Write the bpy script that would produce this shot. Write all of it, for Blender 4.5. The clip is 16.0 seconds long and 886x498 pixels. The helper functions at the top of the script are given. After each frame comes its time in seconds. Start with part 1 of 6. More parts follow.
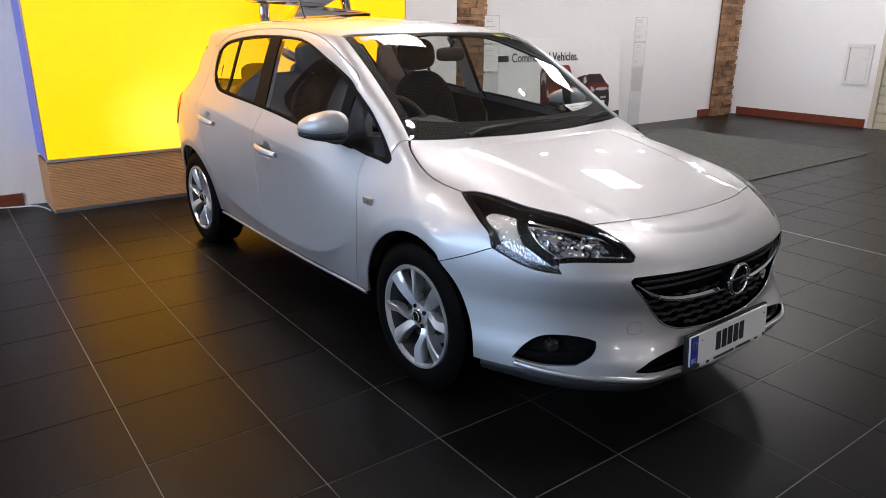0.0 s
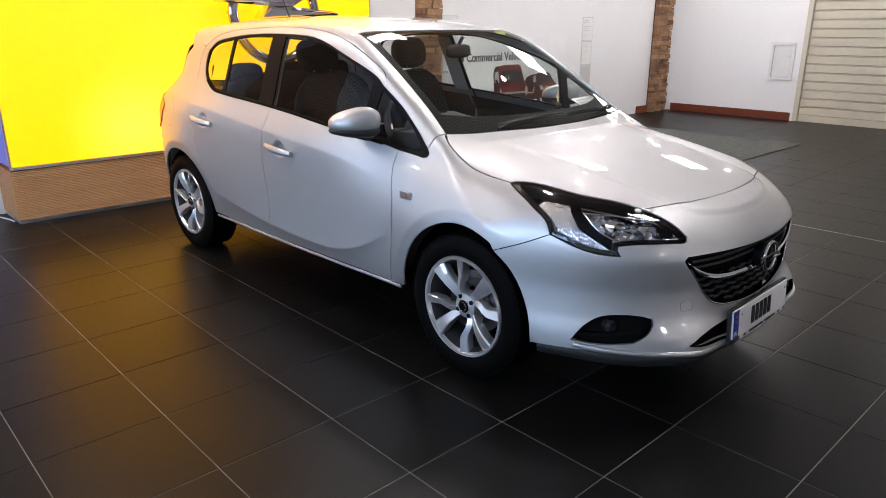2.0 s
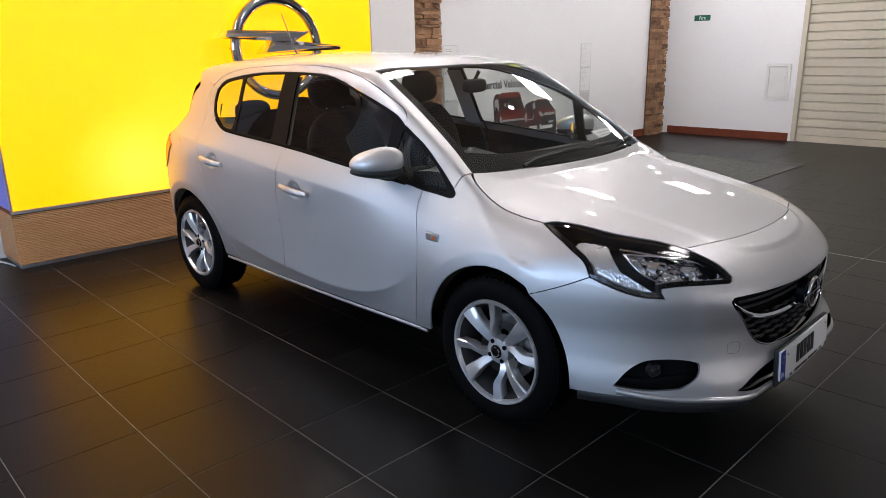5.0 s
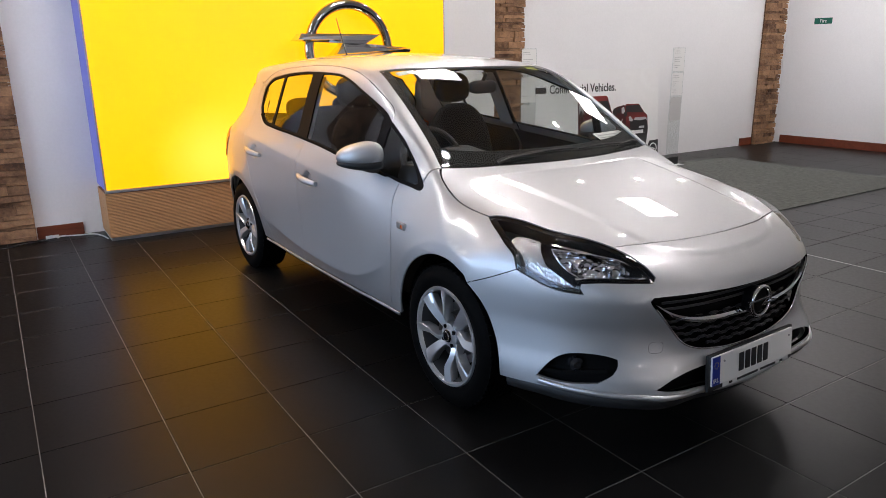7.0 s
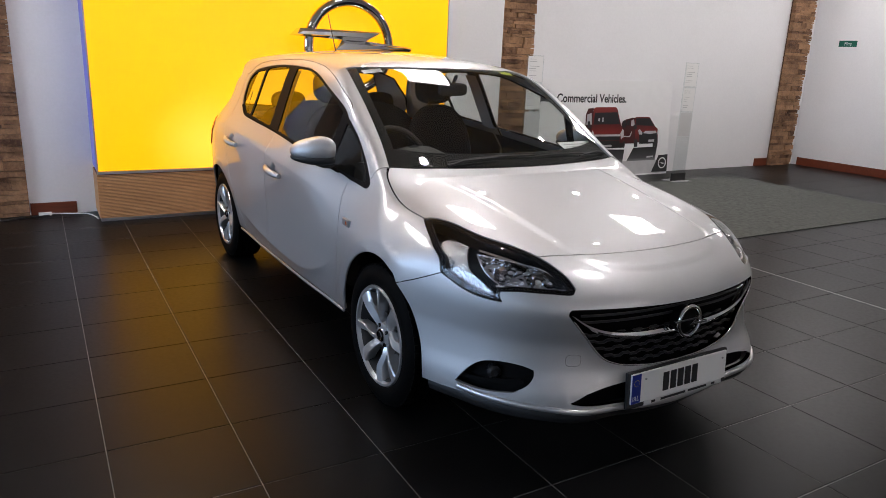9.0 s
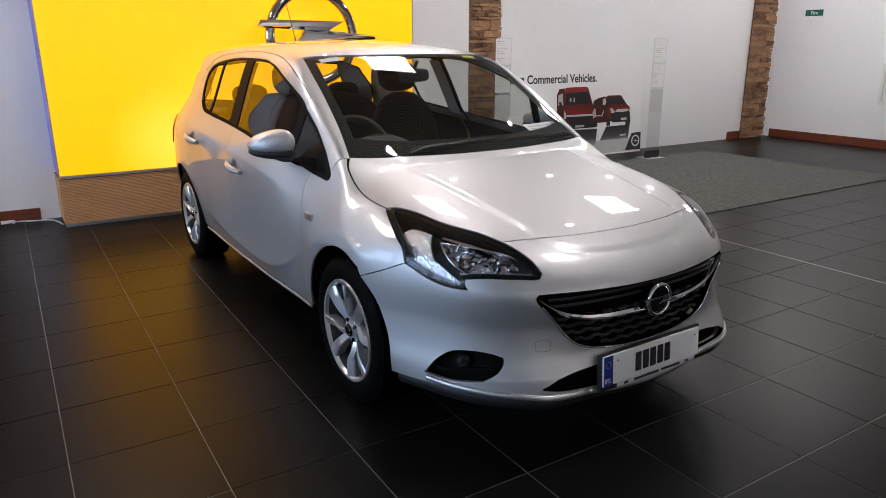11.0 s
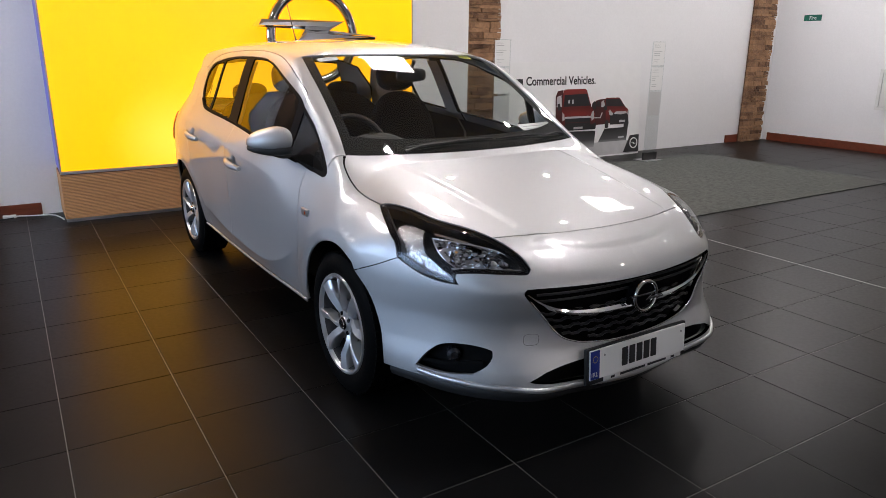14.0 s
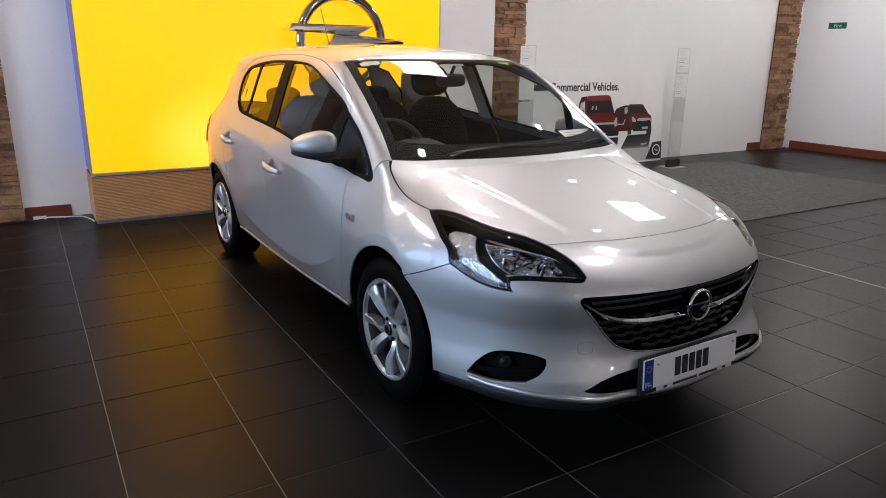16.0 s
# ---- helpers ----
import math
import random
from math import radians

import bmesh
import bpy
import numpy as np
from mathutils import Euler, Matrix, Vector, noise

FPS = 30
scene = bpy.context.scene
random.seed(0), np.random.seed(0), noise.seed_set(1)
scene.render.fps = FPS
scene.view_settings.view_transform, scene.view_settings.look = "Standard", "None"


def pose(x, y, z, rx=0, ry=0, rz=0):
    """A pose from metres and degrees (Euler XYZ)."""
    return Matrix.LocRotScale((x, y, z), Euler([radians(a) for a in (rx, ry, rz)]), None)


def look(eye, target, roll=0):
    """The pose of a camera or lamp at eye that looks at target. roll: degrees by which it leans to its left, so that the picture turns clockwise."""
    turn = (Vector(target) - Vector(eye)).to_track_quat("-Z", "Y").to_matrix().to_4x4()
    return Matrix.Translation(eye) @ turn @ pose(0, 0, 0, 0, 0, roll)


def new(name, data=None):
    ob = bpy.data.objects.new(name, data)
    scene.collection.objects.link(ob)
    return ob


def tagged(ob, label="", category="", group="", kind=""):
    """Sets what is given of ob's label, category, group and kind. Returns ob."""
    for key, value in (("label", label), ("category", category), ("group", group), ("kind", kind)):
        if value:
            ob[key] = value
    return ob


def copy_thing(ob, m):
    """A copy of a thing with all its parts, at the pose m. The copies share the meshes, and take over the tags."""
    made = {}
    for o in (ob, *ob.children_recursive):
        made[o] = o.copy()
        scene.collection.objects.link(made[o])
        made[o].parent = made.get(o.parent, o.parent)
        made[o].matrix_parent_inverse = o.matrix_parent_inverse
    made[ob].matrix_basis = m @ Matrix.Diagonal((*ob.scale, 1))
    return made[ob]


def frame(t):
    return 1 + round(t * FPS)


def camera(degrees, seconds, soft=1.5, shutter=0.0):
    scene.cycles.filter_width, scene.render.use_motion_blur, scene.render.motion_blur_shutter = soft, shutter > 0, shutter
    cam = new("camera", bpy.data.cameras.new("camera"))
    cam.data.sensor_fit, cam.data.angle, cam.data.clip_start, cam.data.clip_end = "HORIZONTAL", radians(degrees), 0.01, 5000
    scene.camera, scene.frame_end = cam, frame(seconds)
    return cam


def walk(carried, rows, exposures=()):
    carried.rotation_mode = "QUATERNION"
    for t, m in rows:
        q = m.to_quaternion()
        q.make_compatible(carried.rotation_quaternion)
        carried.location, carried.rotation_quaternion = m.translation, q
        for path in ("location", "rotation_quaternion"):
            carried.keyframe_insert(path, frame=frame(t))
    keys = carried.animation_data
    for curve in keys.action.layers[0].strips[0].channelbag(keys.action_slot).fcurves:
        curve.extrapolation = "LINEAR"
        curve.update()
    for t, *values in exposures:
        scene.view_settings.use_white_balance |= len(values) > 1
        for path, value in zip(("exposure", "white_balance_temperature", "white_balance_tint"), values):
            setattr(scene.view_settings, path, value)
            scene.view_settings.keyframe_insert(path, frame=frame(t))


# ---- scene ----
cam = camera(65.2, 16.0, soft=0.65)
PATH = [
    (0, (0.085, 0.063, 1.441), (1.215, 1.593, 0.821), 0.3),
    (0.5, (0.068, 0.03, 1.429), (1.188, 1.567, 0.807), -0.5),
    (1, (-0.079, 0.071, 1.442), (1.091, 1.571, 0.822), -0.8),
    (1.5, (-0.248, 0.137, 1.44), (0.997, 1.575, 0.822), -1.1),
    (2, (-0.338, 0.324, 1.414), (0.963, 1.715, 0.801), 0.1),
    (2.5, (-0.363, 0.559, 1.419), (0.999, 1.891, 0.812), 0.2),
    (3, (-0.473, 0.664, 1.438), (0.945, 1.95, 0.858), -0.5),
    (3.5, (-0.582, 0.752, 1.453), (0.904, 1.964, 0.886), -1.0),
    (4, (-0.559, 0.72, 1.455), (0.934, 1.927, 0.895), -1.0),
    (4.2, (-0.501, 0.71, 1.458), (0.941, 1.979, 0.901), -2.4),
    (6.3, (-0.172, 0.054, 1.462), (0.995, 1.594, 0.944), 3.1),
    (6.5, (-0.087, 0.015, 1.456), (1.046, 1.584, 0.951), 3.0),
    (7, (0.057, -0.08, 1.447), (1.098, 1.542, 0.913), -0.7),
    (7.5, (0.054, -0.185, 1.451), (1.038, 1.468, 0.907), -1.1),
    (8, (0.023, -0.277, 1.454), (0.991, 1.381, 0.893), 2.7),
    (8.5, (0.182, -0.272, 1.463), (1.167, 1.381, 0.919), 0.5),
    (9, (0.375, -0.268, 1.444), (1.352, 1.395, 0.916), 2.4),
    (9.2, (0.419, -0.245, 1.435), (1.392, 1.419, 0.9), 0.1),
    (11.5, (0.468, -0.256, 1.433), (1.485, 1.37, 0.868), -0.0),
    (12, (0.463, -0.253, 1.427), (1.471, 1.377, 0.856), -0.3),
    (12.5, (0.452, -0.26, 1.43), (1.456, 1.372, 0.857), 0.4),
    (13, (0.458, -0.286, 1.432), (1.445, 1.357, 0.861), 0.0),
    (13.5, (0.455, -0.319, 1.432), (1.437, 1.33, 0.869), -0.2),
    (14, (0.46, -0.326, 1.431), (1.474, 1.305, 0.873), 0.5),
    (14.5, (0.463, -0.328, 1.438), (1.479, 1.302, 0.88), 0.5),
    (15, (0.467, -0.32, 1.438), (1.47, 1.319, 0.884), 0.3),
    (15.5, (0.426, -0.296, 1.433), (1.423, 1.349, 0.887), 1.4),
    (16, (0.335, -0.228, 1.429), (1.328, 1.421, 0.884), 0.9),
]
EXPOSURES = [(t, stops, 6500, 12) for t, stops in ((0.0, 0.06), (1.5, 0.18), (2.0, 0.22), (2.5, 0.16), (4.0, 0.08), (6.5, -0.10), (7.0, -0.10), (8.0, -0.02), (8.5, -0.02), (9.0, -0.28), (11.5, -0.24), (12.5, -0.17), (14.0, -0.17), (15.0, -0.24), (16.0, -0.23))]
walk(cam, [(t, look(eye, target, roll)) for t, eye, target, roll in PATH], EXPOSURES)

import mathutils.geometry

# ---- world and lights ----
world = bpy.data.worlds.new("world")
scene.world = world
world.use_nodes = True
wn = world.node_tree.nodes
sky = wn.new("ShaderNodeTexSky")
sky.sky_type, sky.sun_disc, sky.sun_elevation, sky.sun_rotation = "NISHITA", False, radians(35), radians(200)
wn["Background"].inputs[1].default_value = 0.1
world.node_tree.links.new(sky.outputs[0], wn["Background"].inputs[0])


def area_lamp(name, m, sx, sy, watts, colour):
    d = bpy.data.lights.new(name, "AREA")
    d.shape, d.size, d.size_y, d.energy, d.color = "RECTANGLE", sx, sy, watts, colour
    ob = new(name, d)
    ob.matrix_world = m
    return ob


# daylight through the shopfront glazing along the west side
area_lamp("shopfront_daylight", look((-5.8, 2.6, 2.0), (2, 2.6, 1.2)), 7.5, 1.7, 270, (0.48, 0.68, 1.0))


# ---- materials ----
def material(name, colour, rough=0.5, metal=0.0, coat=0.0, ior=1.5, spec=None):
    m = bpy.data.materials.new(name)
    m.use_nodes = True
    b = m.node_tree.nodes["Principled BSDF"]
    b.inputs["Base Color"].default_value = (*colour, 1)
    b.inputs["Roughness"].default_value = rough
    b.inputs["Metallic"].default_value = metal
    b.inputs["Coat Weight"].default_value = coat
    b.inputs["Coat Roughness"].default_value = 0.03
    b.inputs["IOR"].default_value = ior
    if spec is not None:
        b.inputs["Specular IOR Level"].default_value = spec
    return m


def node(m, kind, **values):
    n = m.node_tree.nodes.new(kind)
    for key, value in values.items():
        n.inputs[key.replace("_", " ")].default_value = value
    return n


def link(m, a, b):
    m.node_tree.links.new(a, b)


def coords(m, scale=(1, 1, 1), space="Object"):
    tc, mp = node(m, "ShaderNodeTexCoord"), node(m, "ShaderNodeMapping")
    mp.inputs["Scale"].default_value = scale
    link(m, tc.outputs[space], mp.inputs[0])
    return mp.outputs[0]


def ramp(m, fac, stops):
    r = node(m, "ShaderNodeValToRGB")
    e = r.color_ramp.elements
    while len(e) < len(stops):
        e.new(0.5)
    for el, (p, c) in zip(e, stops):
        el.position, el.color = p, (*c, 1)
    link(m, fac, r.inputs[0])
    return r.outputs[0]


def noise_tex(m, vec, scale, detail=4.0, rough=0.55):
    n = node(m, "ShaderNodeTexNoise", Scale=scale, Detail=detail, Roughness=rough)
    link(m, vec, n.inputs["Vector"])
    return n.outputs["Fac"]


def bump(m, height, strength, distance, bsdf="Principled BSDF", inp="Normal"):
    b = node(m, "ShaderNodeBump", Strength=strength, Distance=distance)
    link(m, height, b.inputs["Height"])
    link(m, b.outputs[0], m.node_tree.nodes[bsdf].inputs[inp])
    return b


def bsdf_in(m, name):
    return m.node_tree.nodes["Principled BSDF"].inputs[name]


def varied(name, dark, light, scale, rough=(0.4, 0.6), bump_mm=0.0, fine=8.0, stretch=(1, 1, 1), metal=0.0, coat=0.0, per_piece=0.0):
    """A surface that varies in colour and gloss at two scales, with a fine relief; per_piece varies whole pieces."""
    m = material(name, light, sum(rough) / 2, metal, coat)
    v = coords(m, stretch)
    big, small = noise_tex(m, v, scale), noise_tex(m, v, scale * fine, 6.0, 0.65)
    mix = node(m, "ShaderNodeMix")
    mix.inputs[0].default_value = 0.5
    link(m, big, mix.inputs[2])
    link(m, small, mix.inputs[3])
    fac = mix.outputs[0]
    if per_piece:
        info, mad = node(m, "ShaderNodeObjectInfo"), node(m, "ShaderNodeMath")
        mad.operation = "MULTIPLY_ADD"
        mad.inputs[1].default_value = per_piece
        link(m, info.outputs["Random"], mad.inputs[0])
        sub = node(m, "ShaderNodeMath")
        sub.operation = "SUBTRACT"
        sub.inputs[1].default_value = per_piece / 2
        link(m, fac, mad.inputs[2])
        link(m, mad.outputs[0], sub.inputs[0])
        fac = sub.outputs[0]
    link(m, ramp(m, fac, [(0.3, dark), (0.7, light)]), bsdf_in(m, "Base Color"))
    rr = node(m, "ShaderNodeMapRange")
    rr.inputs[1].default_value, rr.inputs[2].default_value = 0.3, 0.7
    rr.inputs[3].default_value, rr.inputs[4].default_value = rough
    link(m, small, rr.inputs[0])
    link(m, rr.outputs[0], bsdf_in(m, "Roughness"))
    if bump_mm:
        bump(m, small, 0.6, bump_mm / 1000)
    return m


def glowing(name, colour, strength):
    m = material(name, (0.02, 0.02, 0.02), 0.4)
    bsdf_in(m, "Emission Color").default_value = (*colour, 1)
    bsdf_in(m, "Emission Strength").default_value = strength
    return m


def glass(name, tint, alpha_tint=True, rough=0.0):
    """Thin sheet glass: mostly clear, tinted, with a mirror sheen by Fresnel."""
    m = bpy.data.materials.new(name)
    m.use_nodes = True
    nt = m.node_tree
    nt.nodes.remove(nt.nodes["Principled BSDF"])
    clear, gloss, mix, lw, power, fr = (nt.nodes.new(k) for k in ("ShaderNodeBsdfTransparent", "ShaderNodeBsdfGlossy", "ShaderNodeMixShader", "ShaderNodeLayerWeight", "ShaderNodeMath", "ShaderNodeMath"))
    clear.inputs[0].default_value = (*tint, 1)
    gloss.inputs["Roughness"].default_value = rough
    lw.inputs[0].default_value = 0.5
    power.operation, fr.operation = "POWER", "MULTIPLY_ADD"
    power.inputs[1].default_value, fr.inputs[1].default_value, fr.inputs[2].default_value = 5.0, 0.94, 0.05
    nt.links.new(lw.outputs["Facing"], power.inputs[0])
    nt.links.new(power.outputs[0], fr.inputs[0])
    nt.links.new(fr.outputs[0], mix.inputs[0])
    nt.links.new(clear.outputs[0], mix.inputs[1])
    nt.links.new(gloss.outputs[0], mix.inputs[2])
    nt.links.new(mix.outputs[0], nt.nodes["Material Output"].inputs[0])
    return m


M_TILE = varied("slate_grey_porcelain", (0.0026, 0.0026, 0.0027), (0.0070, 0.0068, 0.0067), 3.0, (0.29, 0.39), 0.0, 14.0, per_piece=0.25)
bsdf_in(M_TILE, "Specular IOR Level").default_value = 0.14
M_GROUT = varied("pale_grey_grout", (0.20, 0.195, 0.19), (0.36, 0.345, 0.33), 2.0, (0.8, 0.9))
M_STRIP = material("brushed_aluminium_strip", (0.55, 0.55, 0.54), 0.4, 0.6)
M_WALL = varied("white_wall_paint", (0.74, 0.74, 0.75), (0.82, 0.82, 0.83), 0.7, (0.5, 0.62), 0.4, 60.0)
M_CEIL = varied("white_ceiling_paint", (0.54, 0.54, 0.54), (0.60, 0.60, 0.60), 0.8, (0.8, 0.9))
M_STONE = varied("stacked_ledge_stone", (0.085, 0.040, 0.022), (0.40, 0.225, 0.12), 7.0, (0.75, 0.95), 7.0, 6.0, per_piece=0.32)
M_JOINT = material("dark_stone_joint", (0.11, 0.065, 0.04), 0.95)
M_SKIRT = varied("red_brown_varnished_wood", (0.10, 0.022, 0.010), (0.20, 0.05, 0.022), 3.0, (0.3, 0.42), 0.1, 6.0, (0.4, 6, 6))
M_RIB = varied("oak_veneer_slat", (0.46, 0.235, 0.10), (0.64, 0.36, 0.17), 4.0, (0.5, 0.62), 0.2, 8.0, (0.5, 6, 6))
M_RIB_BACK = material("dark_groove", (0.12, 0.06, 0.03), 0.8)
M_ALU = varied("brushed_aluminium", (0.42, 0.42, 0.43), (0.55, 0.55, 0.56), 6.0, (0.35, 0.45), metal=0.8)
M_DARKCHROME = material("dark_polished_chrome", (0.42, 0.42, 0.43), 0.05, 1.0)
M_MATTBLK = material("matt_black_plastic", (0.0022, 0.0022, 0.0024), 0.6, spec=0.08)
M_CHROME = material("polished_chrome", (0.86, 0.86, 0.87), 0.045, 1.0)
M_SHUTTER = varied("cream_painted_shutter_steel", (0.50, 0.46, 0.37), (0.60, 0.555, 0.45), 1.2, (0.45, 0.6), 0.2, 9.0)
M_PAPER = material("white_paper", (0.78, 0.78, 0.77), 0.7)
M_INK = material("black_print", (0.02, 0.02, 0.022), 0.5)
M_GREYINK = material("grey_print", (0.35, 0.35, 0.36), 0.6)
M_ACRYL = glass("clear_acrylic", (0.93, 0.95, 0.95), rough=0.02)
M_BLACK = varied("black_plastic", (0.012, 0.012, 0.013), (0.022, 0.022, 0.023), 20.0, (0.4, 0.55), 0.05, 8.0)
M_MAT = varied("grey_loop_carpet", (0.016, 0.018, 0.017), (0.13, 0.138, 0.126), 22.0, (0.95, 1.0), 8.0, 5.0)
M_WHITEPL = varied("white_powder_coat", (0.66, 0.66, 0.65), (0.74, 0.74, 0.73), 4.0, (0.4, 0.5))
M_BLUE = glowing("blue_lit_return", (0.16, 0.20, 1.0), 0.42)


def light_box_face():
    """Yellow translucent sheet, lit from behind by tubes: brightest low down near the lamp, a little weaker to the edges."""
    m = material("yellow_light_box_sheet", (0.50, 0.27, 0.0), 0.35)
    nt = m.node_tree
    geo = nt.nodes.new("ShaderNodeNewGeometry")

    def lamp(cx, cz, r, gain):
        sub = nt.nodes.new("ShaderNodeVectorMath")
        sub.operation = "SUBTRACT"
        sub.inputs[1].default_value = (cx, 6.09, cz)
        ln = nt.nodes.new("ShaderNodeVectorMath")
        ln.operation = "LENGTH"
        mr = nt.nodes.new("ShaderNodeMapRange")
        mr.interpolation_type = "SMOOTHSTEP"
        mr.inputs[1].default_value, mr.inputs[2].default_value = 0.0, r
        mr.inputs[3].default_value, mr.inputs[4].default_value = gain, 0.0
        nt.links.new(geo.outputs["Position"], sub.inputs[0])
        nt.links.new(sub.outputs[0], ln.inputs[0])
        nt.links.new(ln.outputs["Value"], mr.inputs[0])
        return mr.outputs[0]

    add = nt.nodes.new("ShaderNodeMath")
    nt.links.new(lamp(1.62, 0.62, 0.55, 0.30), add.inputs[0])
    nt.links.new(lamp(2.1, 0.80, 0.9, 0.18), add.inputs[1])
    col = ramp(m, add.outputs[0], [(0.0, (1.0, 0.41, 0.0)), (1.0, (1.0, 0.58, 0.12))])
    v = coords(m, (1, 1, 1))
    n = noise_tex(m, v, 0.9, 2.0)
    st = nt.nodes.new("ShaderNodeMath")
    st.operation = "MULTIPLY_ADD"
    st.inputs[1].default_value, st.inputs[2].default_value = 0.30, 1.40
    nt.links.new(n, st.inputs[0])
    tot = nt.nodes.new("ShaderNodeMath")
    nt.links.new(st.outputs[0], tot.inputs[0])
    nt.links.new(add.outputs[0], tot.inputs[1])
    nt.links.new(col, bsdf_in(m, "Emission Color"))
    nt.links.new(tot.outputs[0], bsdf_in(m, "Emission Strength"))
    return m


M_YELLOW = light_box_face()


# ---- mesh helpers ----
def link_mesh(name, bm, mat, smooth=None):
    me = bpy.data.meshes.new(name)
    bm.to_mesh(me)
    bm.free()
    for m in mat if isinstance(mat, (list, tuple)) else [mat]:
        me.materials.append(m)
    if smooth is not None:
        me.shade_smooth()
        if smooth < 180:
            me.set_sharp_from_angle(angle=radians(smooth))
    return me


def part(name, bm, mat, parent=None, label="", smooth=None, m=None):
    ob = new(name, link_mesh(name, bm, mat, smooth) if isinstance(bm, bmesh.types.BMesh) else bm)
    if parent is not None:
        ob.parent = parent
    if m is not None:
        ob.matrix_basis = m
    if label:
        ob["label"] = label
    return ob


def thing(name, m, label, category, group="", kind=""):
    ob = new(name)
    ob.matrix_world = m
    return tagged(ob, label, category, group, kind)


def box(x0, x1, y0, y1, z0, z1, bevel=0.0, bm=None, seg=2):
    bm = bm or bmesh.new()
    g = bmesh.ops.create_cube(bm, size=1.0)["verts"]
    for v in g:
        v.co = Vector(((x0 + x1) / 2 + v.co.x * (x1 - x0), (y0 + y1) / 2 + v.co.y * (y1 - y0), (z0 + z1) / 2 + v.co.z * (z1 - z0)))
    if bevel:
        es = list({e for v in g for e in v.link_edges})
        bmesh.ops.bevel(bm, geom=es, offset=bevel, segments=seg, profile=0.7, affect="EDGES")
    return bm


def tube(points, r, n=10, bm=None, closed=False, caps=True):
    """A round bar along points; r is one radius or one for each point."""
    bm = bm or bmesh.new()
    pts = [Vector(p) for p in points]
    rs = r if isinstance(r, (list, tuple)) else [r] * len(pts)
    rings = []
    up = Vector((0.013, 0.021, 1.0))
    for i, p in enumerate(pts):
        a = pts[(i - 1) % len(pts)] if closed or i else p
        b = pts[(i + 1) % len(pts)] if closed or i < len(pts) - 1 else p
        d = (b - a).normalized()
        u = d.cross(up)
        u = u.normalized() if u.length > 0.05 else d.cross(Vector((1, 0, 0))).normalized()
        w = d.cross(u)
        rings.append([bm.verts.new(p + rs[i] * (math.cos(t) * u + math.sin(t) * w)) for t in (2 * math.pi * k / n for k in range(n))])
    for i in range(len(rings) - (0 if closed else 1)):
        a, b = rings[i], rings[(i + 1) % len(rings)]
        for k in range(n):
            bm.faces.new((a[k], a[(k + 1) % n], b[(k + 1) % n], b[k]))
    if caps and not closed:
        bm.faces.new(rings[0][::-1])
        bm.faces.new(rings[-1])
    return bm


def lathe(profile, n=32, bm=None, axis="x", closed=False):
    """Turns (radius, offset along the axis) round that axis."""
    bm = bm or bmesh.new()
    rings = []
    for r, o in profile:
        ring = []
        for k in range(n):
            a = 2 * math.pi * k / n
            c, s = r * math.cos(a), r * math.sin(a)
            ring.append(bm.verts.new({"x": (o, c, s), "y": (c, o, s), "z": (c, s, o)}[axis]))
        rings.append(ring)
    for i in range(len(rings) - (0 if closed else 1)):
        a, b = rings[i], rings[(i + 1) % len(rings)]
        for k in range(n):
            bm.faces.new((a[k], b[k], b[(k + 1) % n], a[(k + 1) % n]))
    bmesh.ops.recalc_face_normals(bm, faces=bm.faces)
    return bm


def prism(outline, depth, bm=None, bevel=0.0):
    """An upright plate: an outline in x, z extruded along +y by depth."""
    bm = bm or bmesh.new()
    f = bm.faces.new([bm.verts.new((x, 0, z)) for x, z in outline])
    g = bmesh.ops.extrude_face_region(bm, geom=[f])["geom"]
    for v in g:
        if isinstance(v, bmesh.types.BMVert):
            v.co.y += depth
    bmesh.ops.recalc_face_normals(bm, faces=bm.faces)
    if bevel:
        bmesh.ops.bevel(bm, geom=list(bm.edges), offset=bevel, segments=2, affect="EDGES")
    return bm


def lettering(text, height, mat, m, parent, name="lettering", depth=0.0008, stretch=1.0, bold=0.0):
    """Raised print in the built-in font, standing in x, z and facing -y."""
    cu = bpy.data.curves.new(name, "FONT")
    cu.body, cu.size, cu.extrude, cu.offset = text, height, depth, bold
    ob = bpy.data.objects.new(name, cu)
    me = bpy.data.meshes.new_from_object(ob)
    bpy.data.objects.remove(ob)
    me.transform(Matrix.Rotation(radians(90), 4, "X") @ Matrix.Diagonal((stretch, 1, 1, 1)))
    me.materials.append(mat)
    return part(name, me, mat, parent, m=m)


IDENT = Matrix.Identity(4)

# ---- the showroom ----
X0, X1, Y0, YB, YB2, TOP = -5.6, 11.2, -5.6, 6.55, 6.82, 3.3
PITCH, GX, GY = 0.4535, 1.38, 1.835


def structure(name, bm, mat, label, smooth=None):
    return tagged(part(name, bm, mat, smooth=smooth), label, "", "", "structure")


tagged(part("ceiling", box(X0 - 0.2, X1 + 0.2, Y0 - 0.2, YB2 + 0.2, TOP, TOP + 0.2), M_CEIL), "white painted showroom ceiling", "ceiling", kind="structure")
tagged(part("wall_north", box(X0, 5.05, YB, YB + 0.5, 0, TOP), M_WALL), "white painted wall behind the light box", "wall", kind="structure")
tagged(part("wall_north_far", box(5.05, X1 + 0.2, YB2, YB2 + 0.25, 0, TOP), M_WALL), "white painted wall behind the poster board", "wall", kind="structure")


